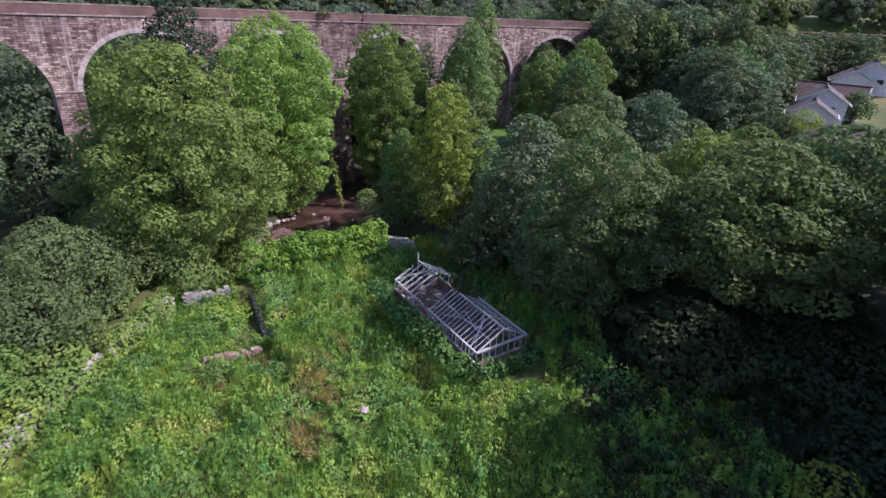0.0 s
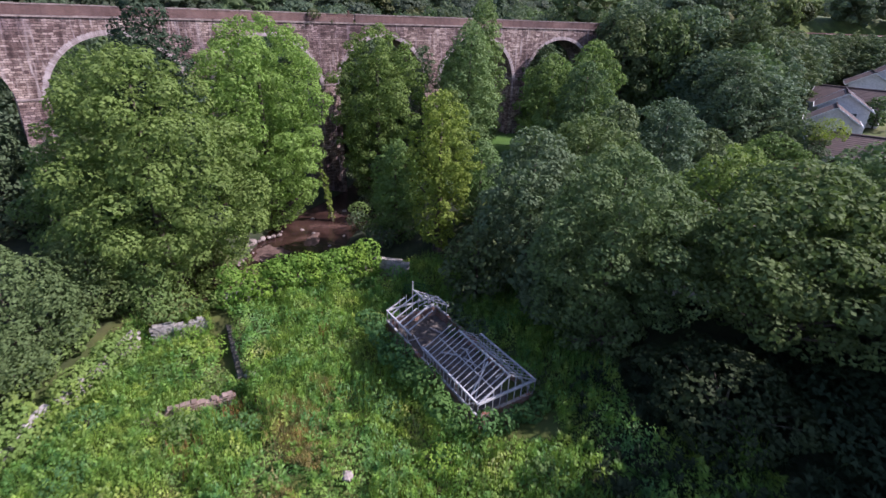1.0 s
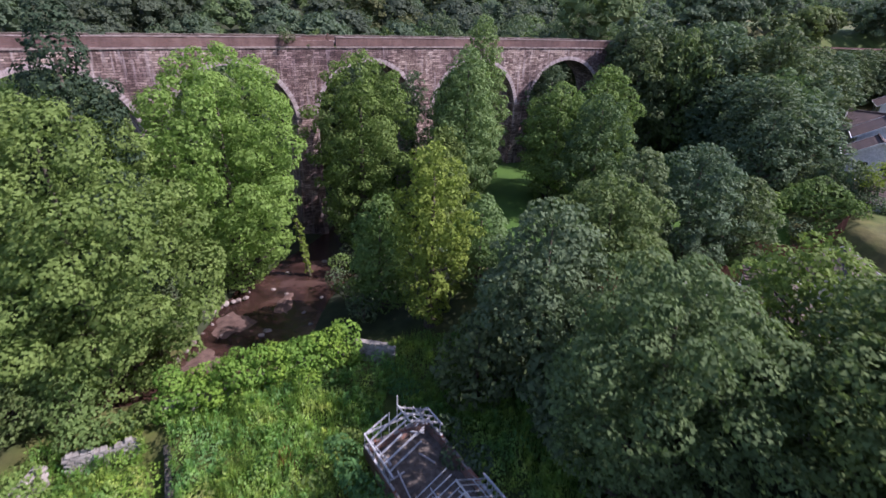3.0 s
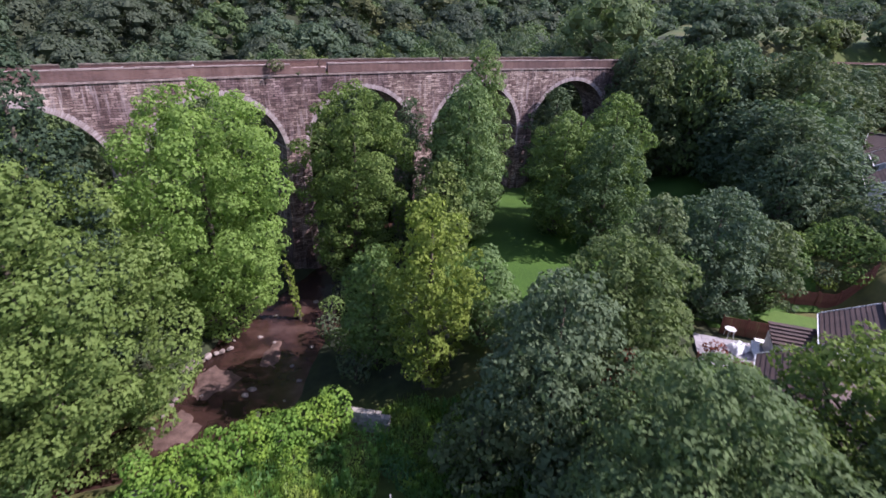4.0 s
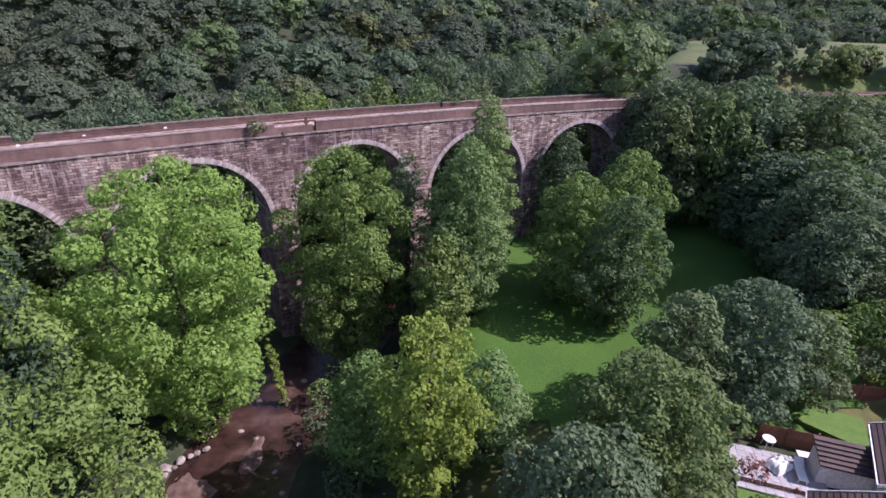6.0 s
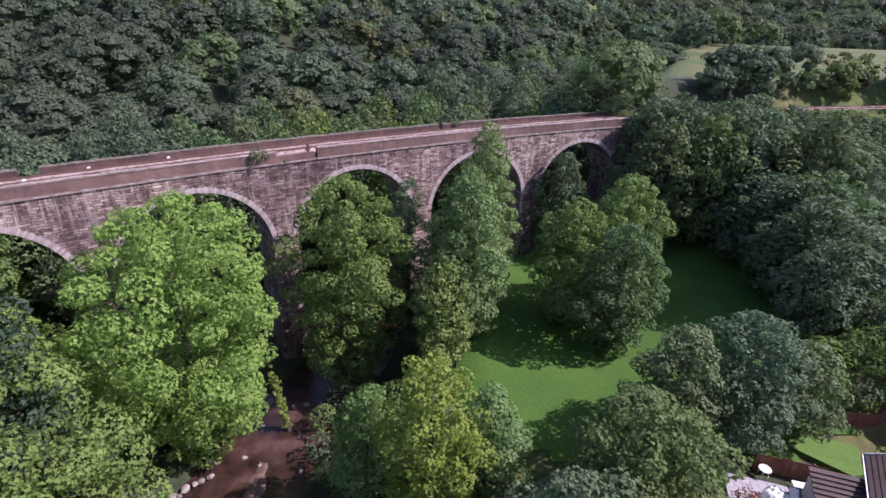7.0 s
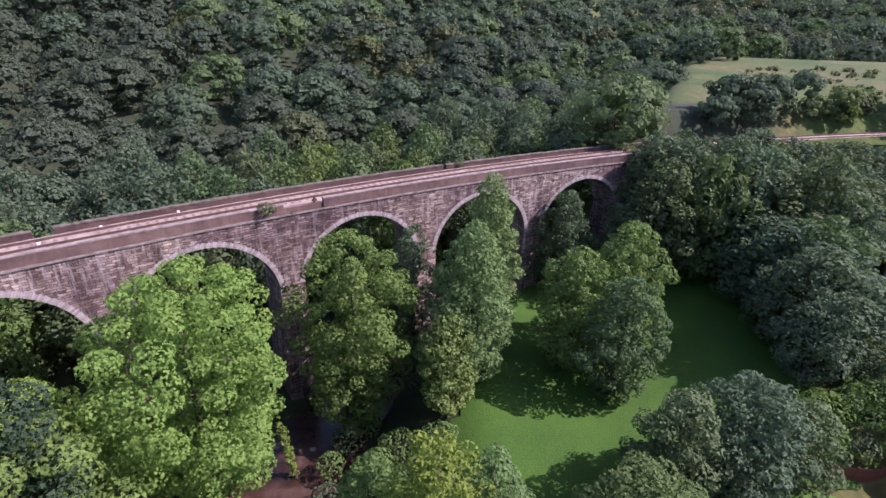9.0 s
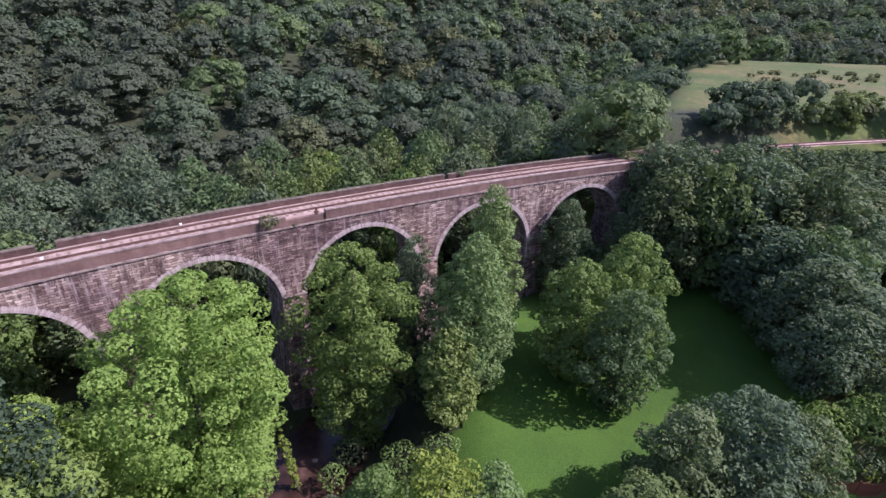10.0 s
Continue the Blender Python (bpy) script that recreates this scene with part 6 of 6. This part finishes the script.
fence([(33.0, 62.0), (41.0, 61.4)], 1.8, "red-brown board fence at the small lawn's end")
fence([(21.8, 53.6), (26.6, 52.1)], 0.6, "dark low fence along the patio")
fence([(57.5, 97.0), (63.5, 96.0)], 1.8, "red-brown board fence beyond the houses")

PAVING = varied("paving_slab", (0.24, 0.22, 0.24), (0.40, 0.38, 0.40))


def patio():
    top = empty("patio", pose(22.3, 54.8, 0, 0, 0, -18), "grey slab patio beside the bungalow", "patio", kind="structure")
    bm = bmesh.new()
    box(bm, (-0.29, -0.29, -0.25), (0.29, 0.29, 0.05))
    me = bpy.data.meshes.new("slab")
    bm.to_mesh(me)
    bm.free()
    me.materials.append(PAVING)
    inv = top.matrix_world.inverted()
    for i in range(10):
        for j in range(7):
            lx, ly = 0.3 + i * 0.6, -1.6 + j * 0.6
            ob = mpart("slab", me, top)
            w = top.matrix_world @ Vector((lx, ly, 0))
            ob.matrix_basis = pose(lx, ly, 5.86 + 0.01 * math.sin(i * 3 + j * 5))


patio()
LAWN_SMALL = plain("small_lawn", (0.06, 0.125, 0.014), (0.088, 0.16, 0.02), 1.2, 0.9, 0, 0.03)


def small_lawn(name, pts, z, label):
    bm = bmesh.new()
    lo = [bm.verts.new((x, y, z - 0.6)) for x, y in pts]
    hi = [bm.verts.new((x, y, z)) for x, y in pts]
    bm.faces.new(hi), bm.faces.new(lo[::-1])
    n = len(pts)
    for i in range(n):
        bm.faces.new((lo[i], lo[(i + 1) % n], hi[(i + 1) % n], hi[i]))
    ob = part(name, bm, LAWN_SMALL)
    return tagged(ob, label, "lawn", kind="structure")


small_lawn("lawn_garden", ((29.8, 59.2), (32.3, 60.6), (35.4, 59.4), (33.8, 56.6), (32.8, 56.4)), 6.15, "bright clipped lawn behind the bungalow")
small_lawn("lawn_side", ((21.8, 53.3), (25.6, 52.2), (25.2, 50.6), (21.2, 51.8)), 5.75, "strip of lawn beside the bungalow")
small_lawn("lawn_beyond", ((56.0, 98.5), (66.0, 97.0), (67.0, 100.5), (57.0, 102.0)), 13.2, "sunlit lawn beyond the houses")


def cloth_heap(x, y, z, r, label, seed):
    """A crumpled white sheet thrown over garden things."""
    bm = bmesh.new()
    bmesh.ops.create_grid(bm, x_segments=18, y_segments=18, size=1)
    for v in bm.verts:
        q = max(abs(v.co.x), abs(v.co.y))
        v.co = Vector((v.co.x * r, v.co.y * r * 0.7, 0.55 * (1 - q ** 2.5) + 0.22 * noise.noise(Vector((v.co.x * 3, v.co.y * 3, seed)))))
    ob = part("garden_sheet", bm, WHITE_TRIM, None, "", True)
    ob.matrix_world = pose(x, y, z, 0, 0, 25)
    return tagged(ob, label, "sheet")


cloth_heap(25.6, 54.7, 6.0, 0.95, "crumpled white sheet lying on the patio", 3)


def garden_table(x, y, z):
    top = empty("garden_table", pose(x, y, z), "round pale garden table on the patio", "table")
    bm = bmesh.new()
    bmesh.ops.create_cone(bm, cap_ends=True, segments=24, radius1=0.45, radius2=0.45, depth=0.05, matrix=Matrix.Translation((0, 0, 0.72)))
    part("tabletop", bm, RENDER_WHITE, top)
    for i in range(4):
        a = 0.785 + i * 1.571
        bm = bmesh.new()
        bar(bm, (0.38 * math.cos(a), 0.38 * math.sin(a), 0), (0.3 * math.cos(a), 0.3 * math.sin(a), 0.7), 0.05, 0.05)
        part("leg", bm, WHITE_TRIM, top)


garden_table(25.9, 56.6, 5.9)


def lounger(x, y, z, turn):
    top = empty("sun_lounger", pose(x, y, z, 0, 0, turn), "white plastic sun lounger on the patio", "lounger")
    bm = bmesh.new()
    box(bm, (-0.9, -0.3, 0.3), (0.4, 0.3, 0.36))
    part("seat", bm, WHITE_TRIM, top)
    bm = bmesh.new()
    box(bm, (0, -0.3, 0), (0.7, 0.3, 0.06), pose(0.4, 0, 0.31, 0, -35, 0))
    part("backrest", bm, WHITE_TRIM, top)
    for lx in (-0.8, 0.3):
        for ly in (-0.25, 0.25):
            bm = bmesh.new()
            box(bm, (lx - 0.03, ly - 0.03, 0), (lx + 0.03, ly + 0.03, 0.3))
            part("leg", bm, WHITE_TRIM, top)


lounger(28.4, 55.4, 5.9, -15)
lounger(26.7, 54.0, 5.9, 70)
LEAF_RED = leafy("leaf_red", (0.10, 0.03, 0.025), (0.24, 0.085, 0.07), 0.2)
shrub(23.6, 54.4, 1.1, 1.1, LEAF_RED, "dark red-leaved shrub on the patio's edge", 180)
tree(12.5, 45.8, 12.4, 1.3, LEAF_RED, "thin rust-brown dying tree beside the ash", 93, clear=0.1, shape=(0.5, 2.0, 1.5), count=40, size=0.4, per_area=16)
shrub(26.0, 51.6, 0.7, 1.0, LEAF_YELLOW, "golden shrub beside the bungalow wall", 181)
for i, (x, y, r, h) in enumerate(((36.5, 58.0, 0.9, 1.6), (34.0, 61.0, 0.8, 1.0), (37.6, 62.5, 1.2, 1.8), (39.5, 66.0, 2.0, 2.6), (36.0, 66.5, 1.8, 2.4), (42.5, 68.5, 2.2, 4.0), (44.5, 72.5, 1.8, 3.0), (58.5, 97.5, 1.3, 2.2), (62.0, 97.0, 1.4, 2.4), (65.5, 96.0, 1.2, 2.0), (45.5, 64.5, 2.6, 5.5), (33.4, 46.5, 2.4, 4.5), (20.5, 47.5, 2.6, 4.5), (17.5, 46.0, 2.4, 5.0), (22.5, 44.0, 2.4, 4.0))):
    shrub(x, y, r, h, (LEAF_MID, LEAF_DARK, LEAF_YELLOW, LEAF_IVY)[i % 4], ("mid-green garden bush by the houses", "dark green garden bush by the houses", "golden-green garden bush by the houses", "bright green garden bush by the houses")[i % 4], 190 + i, spray=0.13, per=16)

# ---------------------------------------------------------------- small things on the railway
for s, v in ((-26.0, 4.2), (-32.2, 3.9), (-36.6, 2.6)):
    p = via_world(s, v)
    bm = bmesh.new()
    box(bm, (-0.12, -0.1, 0), (0.12, 0.1, 0.2))
    bmesh.ops.bevel(bm, geom=bm.edges[:], offset=0.03, segments=1, affect="EDGES")
    ob = part("cable_marker", bm, WHITE_TRIM)
    ob.matrix_world = pose(p.x, p.y, 23.72, 0, 0, 31)
    tagged(ob, "small white cable marker beside the rails", "marker", "cable markers")
